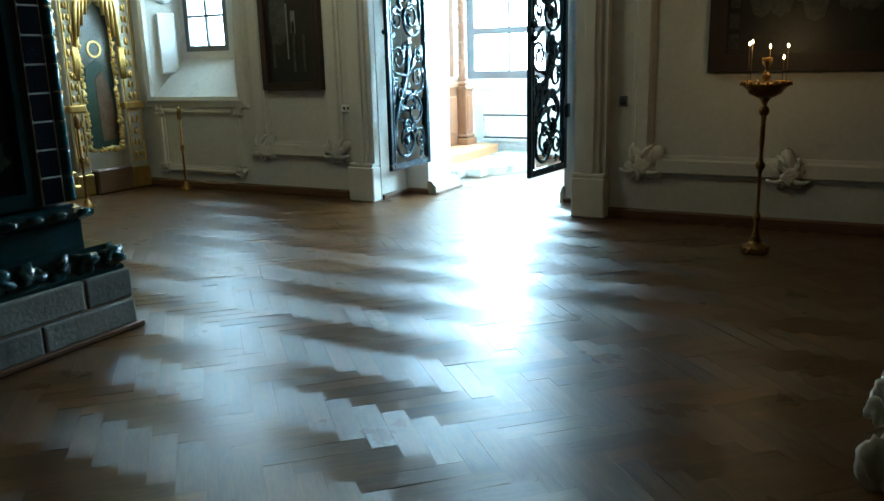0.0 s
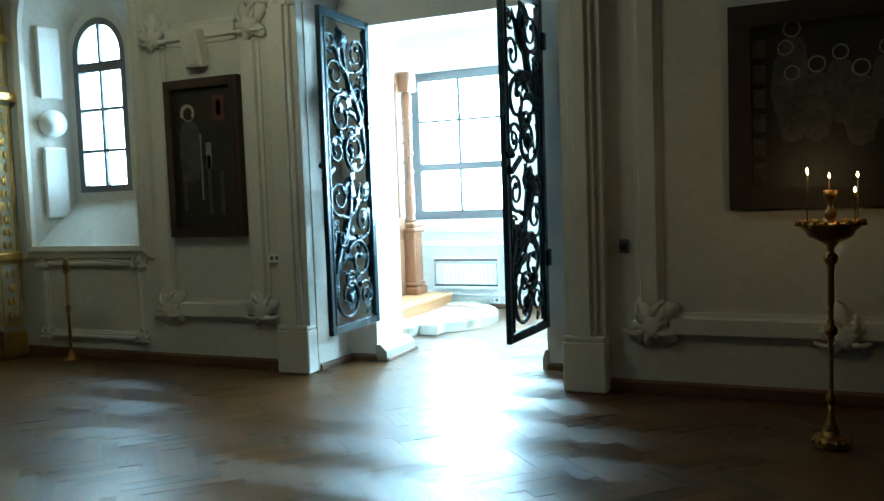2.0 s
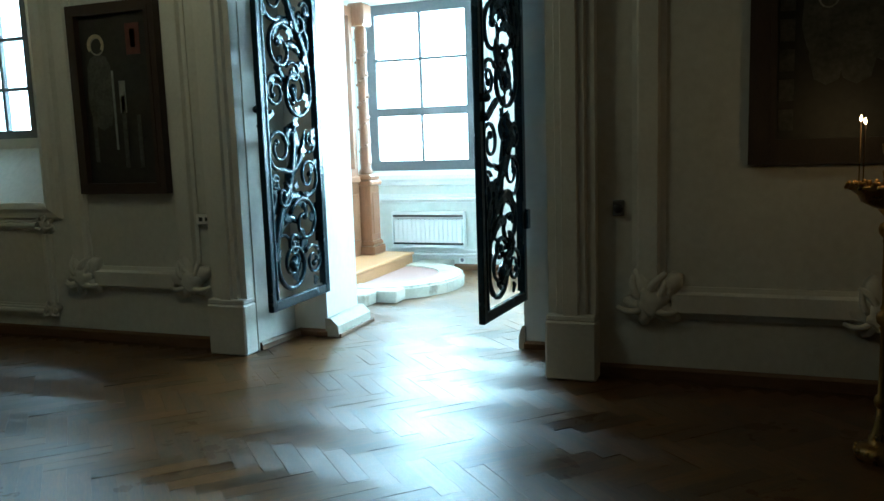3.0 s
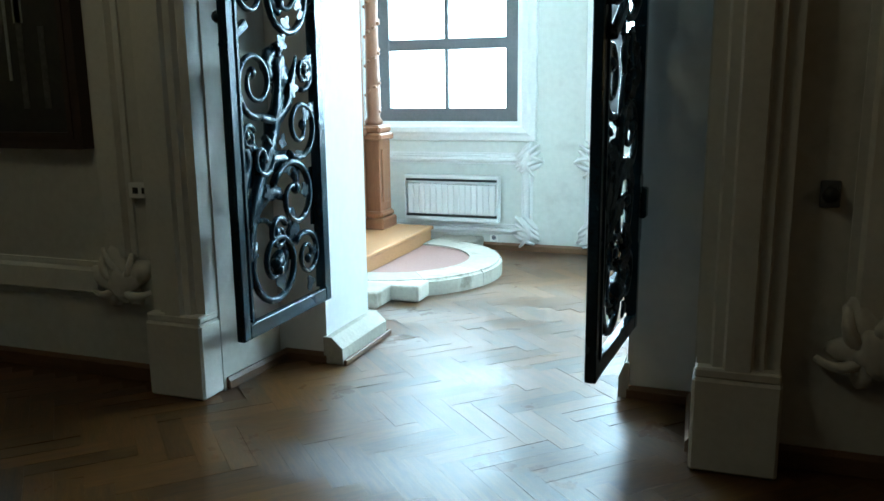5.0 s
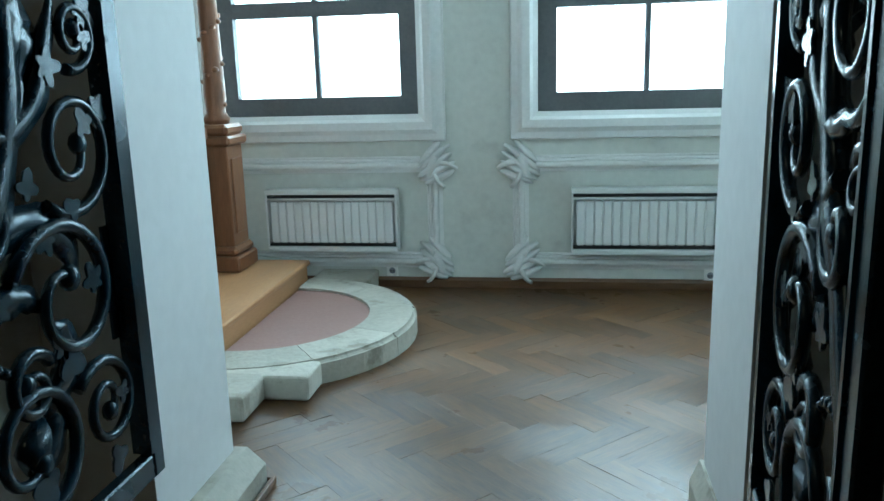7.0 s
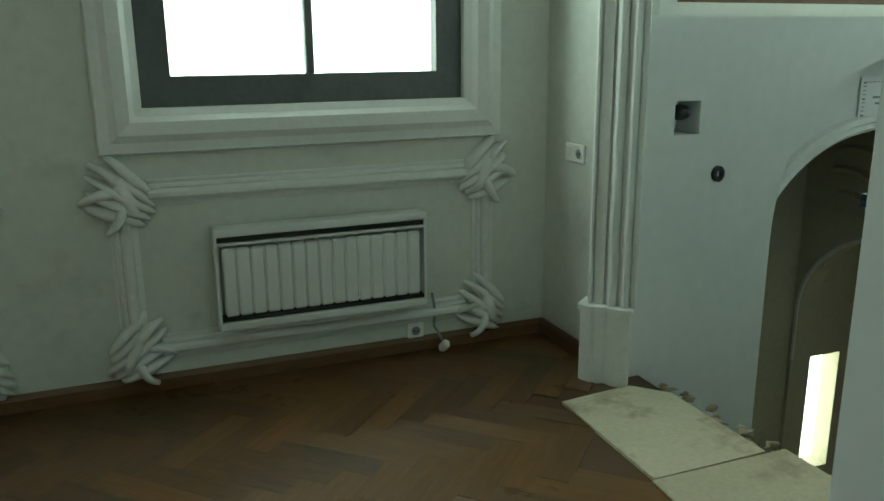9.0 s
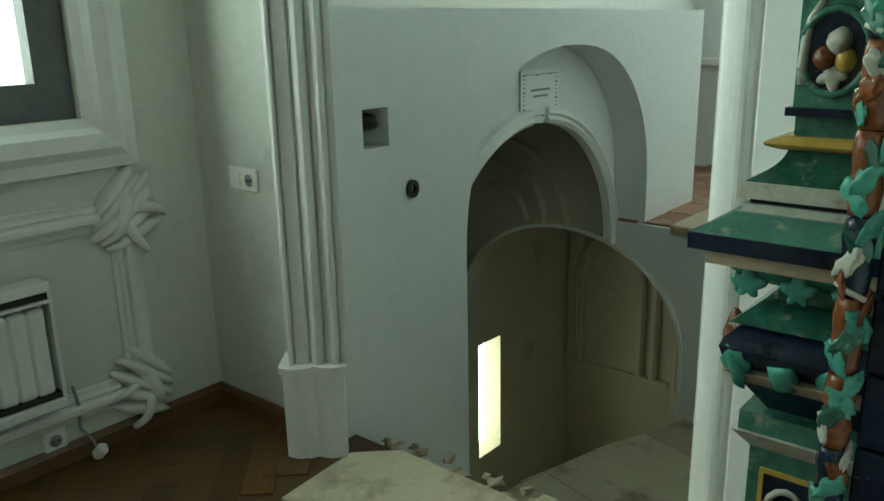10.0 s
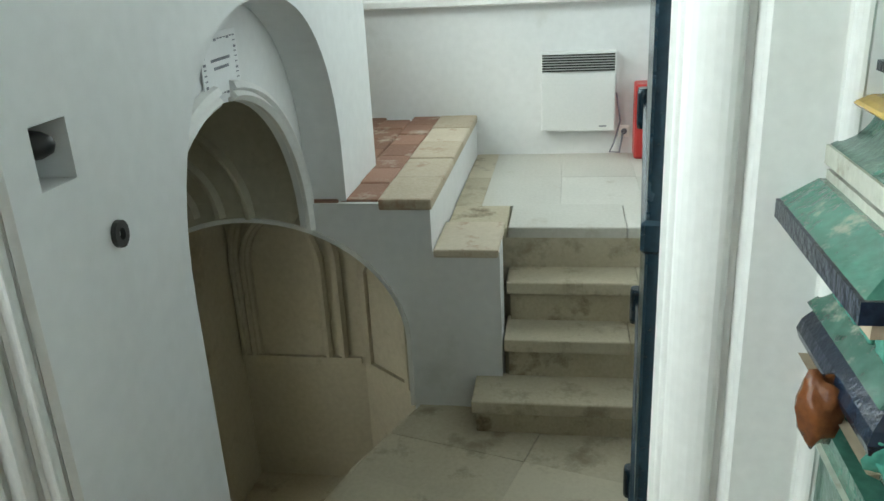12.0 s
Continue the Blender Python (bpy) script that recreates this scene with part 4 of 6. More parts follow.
def gate(place, rz, mirror, label):
    """A tall leaf with a flat-bar frame and a vine of forged scrolls. Hinge at x=0, free edge at x=W."""
    W, H = 0.83, 2.70
    s = -1 if mirror else 1
    t = thing("iron_gate", place, label, "gate", "wrought-iron gates", "", rz)

    def fx(b):
        return turned(b, Matrix.Diagonal((s, 1, 1, 1)))

    for nm, a in (("stile", (0, 0.055)), ("stile", (W - 0.055, W))):
        part(nm, fx(box(a[0], a[1], -0.022, 0.022, 0, H, 0.005)), M_IRON, t)
    for z in (0, H - 0.07):
        part("rail", fx(box(0.055, W - 0.055, -0.02, 0.02, z, z + 0.07, 0.005)), M_IRON, t)
    for x0, x1, z0, z1 in ((0.06, 0.075, 0.08, H - 0.08), (W - 0.075, W - 0.06, 0.08, H - 0.08)):
        part("inner_bead", fx(box(x0, x1, -0.028, 0.028, z0, z1)), M_IRON, t)
    for base, flip in ((0.07, False), (1.32, True)):
        def at(u, v):
            return (u if flip else W - u, base + v)

        def scroll(name, u, v, r0, r1, a0, turns, rad, n=30):
            sp_ = spiral(0, 0, r0, r1, a0, turns, n)
            part(name, fx(tube([(at(u + a, v + c)[0], b_ - 0.006, at(u + a, v + c)[1]) for a, b_, c in sp_], rad, 8, None, 0.6)), M_IRON, t)
            part("scroll_end", fx(blob((at(u + sp_[-1][0], 0)[0], -0.004, base + v + sp_[-1][2]), (rad * 1.5, rad * 1.2, rad * 1.7))), M_IRON, t)

        def frond(pts, rad, dep=0.0):
            """A forged leaf: a blade that swells from its root and curls to a point."""
            b = bmesh.new()
            ps = [Vector(at(*p)) for p in pts]
            fine = []
            for k in range(len(ps) - 1):
                a, b0, c, d_ = ps[max(k - 1, 0)], ps[k], ps[k + 1], ps[min(k + 2, len(ps) - 1)]
                for m_ in range(5):
                    q = m_ / 5
                    fine.append(0.5 * ((2 * b0) + (c - a) * q + (2 * a - 5 * b0 + 4 * c - d_) * q * q + (3 * b0 - a - 3 * c + d_) * q ** 3))
            fine.append(ps[-1])
            rings = []
            for k, p in enumerate(fine):
                q = k / (len(fine) - 1)
                dr = (fine[min(k + 1, len(fine) - 1)] - fine[max(k - 1, 0)]).normalized()
                nr = Vector((-dr.y, dr.x))
                w_ = rad * (0.35 + 1.0 * math.sin(math.pi * min(1, q * 0.92 + 0.08)) ** 0.8) * (1 + 0.14 * math.sin(q * 26))
                rings.append([b.verts.new((p.x + nr.x * w_ * e, dep - h * w_, p.y + nr.y * w_ * e)) for e, h in ((-1, 0.0), (-0.75, 0.5), (-0.1, 0.15), (0.1, 0.15), (0.75, 0.5), (1, 0.0), (0, -0.3))])
            for r0, r1 in zip(rings, rings[1:]):
                for e in range(7):
                    f = b.faces.new((r0[e], r0[(e + 1) % 7], r1[(e + 1) % 7], r1[e]))
                    f.smooth = True
            b.faces.new(rings[0])
            b.faces.new(rings[-1])
            part("leaf", fx(b), M_IRON, t)

        scroll("scroll", 0.33, 0.23, 0.215, 0.055, 2.5, 1.45, 0.020)
        scroll("scroll", 0.62, 0.215, 0.125, 0.03, 2.5, -1.55, 0.016)
        scroll("scroll", 0.52, 0.52, 0.195, 0.05, 2.7, -1.25, 0.020)
        scroll("scroll", 0.60, 0.86, 0.16, 0.04, -2.3, 1.4, 0.017)
        scroll("scroll", 0.22, 1.07, 0.155, 0.045, -1.3, -1.5, 0.017)
        scroll("scroll", 0.25, 0.73, 0.10, 0.025, 1.2, -1.2, 0.018)
        scroll("scroll", 0.655, 1.12, 0.085, 0.022, -1.9, 1.4, 0.015)
        scroll("scroll", 0.15, 0.83, 0.06, 0.018, 0.4, 1.3, 0.013)
        scroll("scroll", 0.36, 0.36, 0.085, 0.02, 0.5, 1.3, 0.017)
        frond([(0.12, 0.20), (0.14, 0.42), (0.23, 0.62), (0.35, 0.80), (0.42, 1.00), (0.45, 1.24)], 0.036)
        frond([(0.14, 0.45), (0.10, 0.60), (0.16, 0.72), (0.12, 0.80), (0.08, 0.74)], 0.034, -0.01)
        frond([(0.20, 0.58), (0.22, 0.74), (0.18, 0.82)], 0.03, -0.015)
        frond([(0.22, 0.60), (0.34, 0.70), (0.46, 0.71), (0.56, 0.64), (0.58, 0.56)], 0.034, -0.012)
        frond([(0.18, 0.46), (0.28, 0.55), (0.38, 0.56), (0.44, 0.52)], 0.028, -0.012)
        frond([(0.30, 0.74), (0.38, 0.90), (0.46, 0.98), (0.44, 1.06)], 0.034, -0.012)
        frond([(0.34, 0.14), (0.42, 0.20), (0.44, 0.28), (0.38, 0.34)], 0.030, -0.01)
        frond([(0.40, 0.30), (0.50, 0.34), (0.52, 0.42), (0.47, 0.47)], 0.032, -0.012)
        frond([(0.26, 0.92), (0.38, 0.90), (0.50, 0.97), (0.56, 1.10), (0.60, 1.20)], 0.024)
        frond([(0.44, 1.00), (0.50, 1.10), (0.44, 1.18), (0.50, 1.26)], 0.05, -0.018)
        frond([(0.44, 1.22), (0.36, 1.16), (0.40, 1.08)], 0.035, -0.015)
        part("flower", fx(blob((at(0.45, 0)[0], -0.02, base + 1.14), (0.055, 0.03, 0.085), rough=0.9, seed=4)), M_IRON, t)
        part("flower", fx(blob((at(0.36, 0)[0], -0.015, base + 0.22), (0.045, 0.03, 0.055), rough=0.7, seed=2)), M_IRON, t)
        for q in range(8):
            a = 0.5 + q * 0.27
            u, v = at(0.22 + 0.10 * math.cos(a), 0.36 + 0.09 * math.sin(a))
            part("bead", fx(blob((u, -0.006, v), (0.015, 0.014, 0.015), sub=1)), M_IRON, t)
    rnd = random.Random(7)
    for k in range(34):
        v = 0.12 + (k + rnd.random()) / 34 * (H - 0.26)
        part("leaf_plate", fx(leaf((0.10 + rnd.random() * (W - 0.20), 0.012, v), "-y", 0.030 + 0.022 * rnd.random(), None, rnd.choice((3, 4, 5)), rnd.random() * 6.3, 0.3, 0.5)), M_IRON, t)
    for z in (0.42, 2.18):
        part("hinge_plate", fx(box(0.03, 0.105, -0.03, -0.022, z, z + 0.30)), M_IRON, t)
        part("hinge", fx(box(-0.01, 0.05, -0.05, -0.01, z + 0.10, z + 0.24, 0.008)), M_IRON, t)
    lk = part("latch", fx(turned(box(-0.11, 0.11, -0.055, -0.025, -0.022, 0.022, 0.006), pose(W - 0.14, 0, 1.34, 0, 32, 0))), M_IRON, t)
    part("latch_knob", fx(blob((W - 0.05, -0.045, 1.41), (0.035, 0.03, 0.03))), M_IRON, t)
    return t


gate((-4.42, 7.87, 0.37), -90, False, "open black wrought-iron gate of scrolling vines, folded against the doorway")
gate((-2.80, 7.84, 0.37), 85.5, True, "half-open black wrought-iron gate of scrolling vines")

# lit sign over the door, lintel strip, small wall devices
ex = thing("exit_sign", (-3.68, YR, 3.31), "small white exit sign box above the door", "sign")
part("housing", box(-0.17, 0.17, -0.05, 0, -0.08, 0.08, 0.012), M_WHITEPLASTIC, ex)
part("face", box(-0.15, 0.15, -0.054, -0.05, -0.06, 0.06), M_SIGN, ex)
part("text_bar", box(-0.10, 0.10, -0.057, -0.054, -0.02, 0.02), M_ROBE_RED, ex, "illegible red lettering")
sn = thing("wall_sensor", (-5.135, YF - 0.02, 1.0), "small white wall sensor with a dark eye", "sensor")
part("plate", box(-0.065, 0.065, -0.02, 0, -0.04, 0.04, 0.006), M_WHITEPLASTIC, sn)
part("base", box(-0.05, 0.05, 0.0, 0.02, -0.03, 0.03), M_WHITEPLASTIC, sn)
part("eye", box(-0.035, -0.005, -0.024, -0.02, -0.014, 0.016), M_BLACKPLASTIC, sn)
part("eye", box(0.02, 0.045, -0.024, -0.02, -0.014, 0.016), M_BLACKPLASTIC, sn)
dv = thing("door_stop", (-2.06, YF, 1.08), "small dark wall knob on a plate", "knob")
part("plate", box(-0.035, 0.035, -0.015, 0, -0.05, 0.05, 0.005), M_WINFRAME, dv)
part("knob", blob((0, -0.035, 0), (0.032, 0.03, 0.032)), M_BLACKPLASTIC, dv)
sp = thing("wall_speaker", (-5.86, YF, 2.92), "small beige wall loudspeaker", "speaker")
part("cabinet", turned(box(-0.10, 0.10, -0.14, -0.01, -0.17, 0.17, 0.015), pose(0, 0, 0, 12)), M_CHURCH_STUCCO, sp)
part("grille", turned(box(-0.08, 0.08, -0.146, -0.14, -0.14, 0.14, 0.002), pose(0, 0, 0, 12)), M_CHURCH, sp)
# ---------- paintings on the church wall ----------


def painting(x0, x1, z0, z1, fr, label, figures):
    """A dark framed panel; painted figures are plain draped shapes with gold rings."""
    w, h = x1 - x0, z1 - z0
    t = thing("icon_painting", ((x0 + x1) / 2, YF, z0), label, "painting")
    part("frame", sheet("y", rect(-w / 2, w / 2, 0, h), [rect(-w / 2 + fr, w / 2 - fr, fr, h - fr)], -0.075, 0.0), M_FRAME, t, "dark wooden frame")
    part("frame_lip", sheet("y", rect(-w / 2 + fr - 0.02, w / 2 - fr + 0.02, fr - 0.02, h - fr + 0.02), [rect(-w / 2 + fr + 0.012, w / 2 - fr - 0.012, fr + 0.012, h - fr - 0.012)], -0.082, -0.03), M_FRAME, t)
    part("panel", box(-w / 2 + fr, w / 2 - fr, -0.03, -0.005, fr, h - fr), M_ICON, t)
    for ii, (fxx, fz, s, m) in enumerate(figures):
        dy = 0.0012 * ii
        prof = [(0.0, 0.05), (0.10, 0.10), (0.15, 0.30), (0.13, 0.62), (0.09, 0.70), (0.0, 0.74), (-0.09, 0.70), (-0.13, 0.62), (-0.15, 0.30), (-0.10, 0.10)]
        part("robe", sheet("y", [(fxx + u * s, fz + (v - 0.8) * s) for u, v in prof], [], -0.0312 - dy, -0.029), m, t, "dim painted drapery")
        part("halo", sweep([(fxx + 0.075 * s * math.cos(a * math.pi / 10), -0.0315 - dy, fz + 0.075 * s * math.sin(a * math.pi / 10)) for a in range(20)], [(-0.007 * s, 0), (0.007 * s, 0), (0.007 * s, 0.004), (-0.007 * s, 0.004)], (0, -1, 0), True), M_DIMGOLD, t, "thin gold ring")
    return t


ic1 = painting(-6.25, -5.42, 1.20, 2.64, 0.07, "dark framed icon painting of a draped figure on the church wall", [(-0.17, 1.13, 0.85, M_ROBE)])
for x0, x1, z0, z1, m_ in ((0.11, 0.24, 1.05, 1.28, M_ROBE_RED), (0.15, 0.20, 1.10, 1.24, M_HALO), (0.01, 0.07, 0.62, 0.86, M_PAINTED_WHITE), (-0.055, -0.035, 0.34, 0.94, M_PAINTED_WHITE), (-0.27, -0.23, 0.25, 0.95, M_ROBE), (0.02, 0.06, 0.2, 0.75, M_ROBE), (0.16, 0.2, 0.2, 0.6, M_ROBE)):
    part("painted_patch", box(x0, x1, -0.0345, -0.03, z0, z1, 0.001), m_, ic1, "dim painted patch")
part("halo", sweep([(-0.18 + 0.068 * math.cos(a * math.pi / 10), -0.034, 1.14 + 0.068 * math.sin(a * math.pi / 10)) for a in range(-2, 13)], [(-0.013, 0), (0.013, 0), (0.013, 0.003), (-0.013, 0.003)], (0, -1, 0)), M_HALO, ic1, "worn gold ring")
HALOS = ((-0.575, 1.07), (-0.535, 1.19), (-0.535, 0.90), (-0.385, 0.945), (-0.245, 1.01), (-0.125, 0.90), (0.025, 1.02), (0.125, 0.975), (0.27, 0.92), (0.40, 1.0), (0.53, 0.93), (0.6, 1.08))
ic2 = painting(-1.32, 0.55, 1.33, 2.70, 0.13, "large dark framed icon painting with several gold halos", [(u, v, 0.62 + 0.06 * (i % 2), M_ROBE) for i, (u, v) in enumerate(HALOS)])
for i in range(6):
    part("border_scene", box(-0.78, -0.70, -0.0345, -0.03, 0.19 + i * 0.165, 0.31 + i * 0.165, 0.001), M_ROBE, ic2, "small dim border scene")

# ---------- candle stand ----------
CX, CY = -0.735, 6.345
cs = thing("candle_stand", (CX, CY, 0), "tall polished brass church candle stand with lit candles", "candle stand")
part("foot", lathe([(0.098, 0), (0.104, 0.012), (0.102, 0.04), (0.092, 0.058), (0.072, 0.068), (0.05, 0.074), (0.046, 0.10), (0.036, 0.125), (0.026, 0.15), (0.018, 0.19), (0.015, 0.24)], 32), M_BRASS, cs, "embossed domed brass foot")
b = bmesh.new()
for i in range(14):
    blob((0.096 * math.cos(i * math.pi / 7), 0.096 * math.sin(i * math.pi / 7), 0.042), (0.014, 0.014, 0.016), b, 0.4, i, 1)
tagged(part("embossing", b, M_BRASS, cs), "", "", "", "stuff")
part("stem", lathe([(0.014, 0.24), (0.026, 0.255), (0.031, 0.275), (0.026, 0.295), (0.014, 0.31), (0.0135, 0.60), (0.02, 0.62), (0.016, 0.63), (0.032, 0.645), (0.036, 0.665), (0.032, 0.685), (0.016, 0.70), (0.02, 0.71), (0.0135, 0.73), (0.0135, 0.80), (0.018, 0.82), (0.018, 1.0), (0.022, 1.02), (0.018, 1.03), (0.036, 1.05), (0.04, 1.072), (0.034, 1.092), (0.018, 1.105), (0.022, 1.13), (0.05, 1.165)], 24), M_BRASS, cs)
part("tray", lathe([(0.03, 1.155), (0.07, 1.17), (0.115, 1.195), (0.13, 1.225), (0.155, 1.245), (0.168, 1.262), (0.162, 1.272), (0.145, 1.262), (0.10, 1.25), (0.0005, 1.25)], 36), M_BRASS, cs)
for i in range(18):
    a = i * math.pi / 9
    part("rim_leaf", leaf((0.168 * math.cos(a), 0.168 * math.sin(a), 1.262), "-y", 0.02, None, 3, 1.57, 0.3), M_BRASS, cs)
part("oil_lamp", lathe([(0.02, 1.25), (0.012, 1.28), (0.03, 1.30), (0.034, 1.33), (0.016, 1.35), (0.014, 1.38), (0.034, 1.41), (0.038, 1.45), (0.030, 1.45), (0.0005, 1.43)], 20), M_BRASS, cs)
for i in range(12):
    a = i * math.pi / 6
    part("candle_cup", lathe([(0.010, 1.255), (0.012, 1.285), (0.008, 1.285), (0.008, 1.262), (0.0005, 1.262)], 10, (0.135 * math.cos(a), 0.135 * math.sin(a), 0)), M_BRASS, cs)
for k, h in ((7, 0.27), (5, 0.285), (3, 0.25), (0, 0.25), (11, 0.17)):
    c = thing("candle", (CX + 0.135 * math.cos(k * math.pi / 6), CY + 0.135 * math.sin(k * math.pi / 6), 1.262), "thin burning wax candle in the brass stand", "candle", "burning candles")
    part("wax_stick", lathe([(0.003, 0), (0.003, h), (0.002, h + 0.006)], 8), M_WAX, c)
    part("flame", lathe([(0.001, h + 0.004), (0.006, h + 0.012), (0.0055, h + 0.02), (0.001, h + 0.034)], 8), M_FLAME, c)
cl = bpy.data.lights.new("candle_light", "POINT")
cl.energy, cl.color, cl.shadow_soft_size = 0.3, (1.0, 0.55, 0.22), 0.08
new("candle_light", cl).location = (CX, CY, 1.60)

# ---------- slim brass posts ----------


def post(x, y):
    t = thing("brass_post", (x, y, 0), "slim brass barrier post on a small round foot", "post", "barrier posts")
    part("foot", lathe([(0.085, 0), (0.085, 0.015), (0.05, 0.035), (0.025, 0.08), (0.018, 0.10)], 20), M_BRASS, t)
    part("rod", lathe([(0.014, 0.1), (0.014, 0.48), (0.026, 0.50), (0.026, 0.53), (0.014, 0.55), (0.013, 0.86)], 14), M_BRASS, t)
    part("finial", lathe([(0.013, 0.86), (0.03, 0.88), (0.028, 0.96), (0.02, 0.99), (0.006, 1.02)], 14), M_BRASS, t)


post(-7.50, 7.15)
post(-7.62, 5.80)

# ---------- icon screen (gilt) along the west wall ----------
IX = -8.32
isr = thing("iconostasis", (IX, 0, 0), "tall gilt and cream carved icon screen with framed paintings", "icon screen")
part("backboard", box(-0.25, -0.05, 1.0, 7.28, 0, 4.35), M_ICONWALL, isr)


def iscreen_col(y0, y1):
    cy, w = (y0 + y1) / 2, y1 - y0
    part("column_base", box(-0.05, 0.07, y0 - 0.01, y1 + 0.01, 0, 0.26, 0.012), M_GILT, isr)
    c = part("column", box(-0.05, 0.045, y0, y1, 0.26, 4.30, 0.01), M_ICONWALL, isr, "cream painted pilaster with gilt carving")
    for z0, z1 in ((0.34, 0.98), (1.08, 2.58), (2.78, 3.2), (3.3, 4.2)):
        part("gilt_frame", sheet("x", rect(y0 + 0.03, y1 - 0.03, z0, z1), [rect(y0 + 0.05, y1 - 0.05, z0 + 0.02, z1 - 0.02)], 0.045, 0.056), M_GILT, c)
        b = bmesh.new()
        n = max(3, int((z1 - z0) / 0.13))
        for i in range(n):
            z = z0 + (i + 0.6) / n * (z1 - z0 - 0.06)
            for sg in (-1, 1):
                blob((0.05, cy + sg * 0.035 * (1 - 0.3 * (i % 3)), z), (0.02, 0.022, 0.05), b, 0.7, i * 3 + sg, 1)
        tagged(part("carving", b, M_GILT, c, "gilt carved foliage"), "", "", "", "stuff")
    for z, d in ((1.03, 0.03), (2.66, 0.07), (3.25, 0.03), (4.30, 0.08)):
        part("capital", box(-0.05, 0.05 + d, y0 - d * 0.5, y1 + d * 0.5, z - 0.04, z + 0.05, 0.015), M_GILT, isr)


for y0, y1 in ((7.0, 7.28), (6.22, 6.42), (5.36, 5.52), (4.3, 4.5), (3.2, 3.4), (2.1, 2.3)):
    iscreen_col(y0, y1)


def carved_border(loop, r, closed=True, seed=1):
    b = bmesh.new()
    rnd = random.Random(seed)
    n = len(loop)
    for i in range(n if closed else n - 1):
        p, q = Vector(loop[i]), Vector(loop[(i + 1) % n])
        m = max(1, int((q - p).length / (r * 0.9)))
        for k in range(m):
            c = p.lerp(q, (k + 0.5) / m)
            leaf((0.0 + 0.012 * rnd.random(), c.x + r * 0.7 * (rnd.random() - 0.5), c.y + r * 0.7 * (rnd.random() - 0.5)), "+x", r * (0.6 + 0.8 * rnd.random()), b, 3, rnd.random() * 6, 0.5, 0.4)
    return b


def bay(y0, y1, arched, robe):
    cy = (y0 + y1) / 2
    p1 = arch(y0 + 0.05, y1 - 0.05, 0.52, 2.0, 2.28) if arched else rect(y0 + 0.06, y1 - 0.06, 1.06, 2.2)
    part("painted_panel", sheet("x", p1, [], -0.05, -0.03), M_SKY, isr, "dim painted landscape panel")
    lo = min(v for u, v in p1)
    fig = [(cy - 0.2, lo + 0.02), (cy + 0.2, lo + 0.02), (cy + 0.22, lo + 0.6), (cy + 0.15, lo + 0.98), (cy, lo + 1.08), (cy - 0.15, lo + 0.98), (cy - 0.22, lo + 0.55)]
    part("painted_drapery", sheet("x", fig, [], -0.029, -0.022), robe, isr, "dark painted drapery")
    part("painted_ground", sheet("x", rect(y0 + 0.09, y1 - 0.09, lo + 0.01, lo + 0.34), [], -0.0295, -0.0255), M_ICON2, isr, "dark painted ground")
    part("painted_mantle", sheet("x", [(cy - 0.02, lo + 0.1), (cy + 0.2, lo + 0.12), (cy + 0.2, lo + 0.62), (cy + 0.08, lo + 0.95), (cy - 0.04, lo + 0.85)], [], -0.0215, -0.0185), M_ICON2 if arched else M_ROBE, isr, "dark painted mantle")
    part("gold_ring", sweep([(-0.022, cy + 0.09 * math.cos(a * math.pi / 9), lo + 1.2 + 0.09 * math.sin(a * math.pi / 9)) for a in range(18)], [(-0.012, 0), (0.012, 0), (0.012, 0.005), (-0.012, 0.005)], (1, 0, 0), True), M_GILT, isr)
    tagged(part("panel_border", carved_border(p1, 0.035, True, int(cy * 10)), M_GILT, isr, "gilt carved border"), "", "", "", "stuff")
    if arched:
        part("base_chest", box(-0.05, 0.12, y0 + 0.02, y1 - 0.02, 0, 0.30, 0.02), M_SKIRT, isr, "dark wooden step below the painting")
        b = bmesh.new()
        for k in range(11):
            q = (k - 5) / 5
            tube([(0.04, cy + q * 0.10, 2.70 - abs(q) * 0.05), (0.09, cy + q * 0.22, 2.52 - abs(q) * 0.05), (0.08, cy + q * 0.28, 2.42 - abs(q) * 0.25), (0.05, cy + q * 0.315, 2.36 - abs(q) * 0.62)], 0.03, 6, b, 0.8)
        for sg in (-1, 1):
            for k in range(4):
                tube([(0.05, cy + sg * (0.30 + k * 0.018), 1.75), (0.06, cy + sg * (0.29 + k * 0.02), 1.55), (0.045, cy + sg * (0.31 + k * 0.018), 1.36)], 0.02, 6, b)
        part("gilt_canopy", b, M_GILT, isr, "gilt carved drapery canopy")
    else:
        part("lower_panel", box(-0.05, 0.0, y0 + 0.05, y1 - 0.05, 0.36, 0.95, 0.01), M_ICON2, isr)
        tagged(part("panel_border", carved_border(rect(y0 + 0.07, y1 - 0.07, 0.38, 0.93), 0.03, True, 5), M_GILT, isr), "", "", "", "stuff")
        part("base", box(-0.05, 0.10, y0, y1, 0, 0.16, 0.02), M_GILT, isr)
        part("base_step", box(-0.05, 0.05, y0, y1, 0.16, 0.32, 0.02), M_GILT, isr)
        part("entablature", box(-0.05, 0.14, y0, y1, 2.58, 2.72, 0.03), M_GILT, isr)
    # middle tier, oval or rectangular
    ov = [(cy + 0.16 * math.cos(a * math.pi / 10), 2.98 + 0.12 * math.sin(a * math.pi / 10)) for a in range(20)] if arched else rect(cy - 0.22, cy + 0.22, 2.84, 3.14)
    part("small_painting", sheet("x", ov, [], -0.05, -0.02), M_ROBE if arched else M_ROBE_RED, isr)
    tagged(part("small_border", carved_border(ov, 0.028, True, 8), M_GILT, isr), "", "", "", "stuff")
    up = arch(cy - 0.2, cy + 0.2, 3.36, 3.95, 4.14)
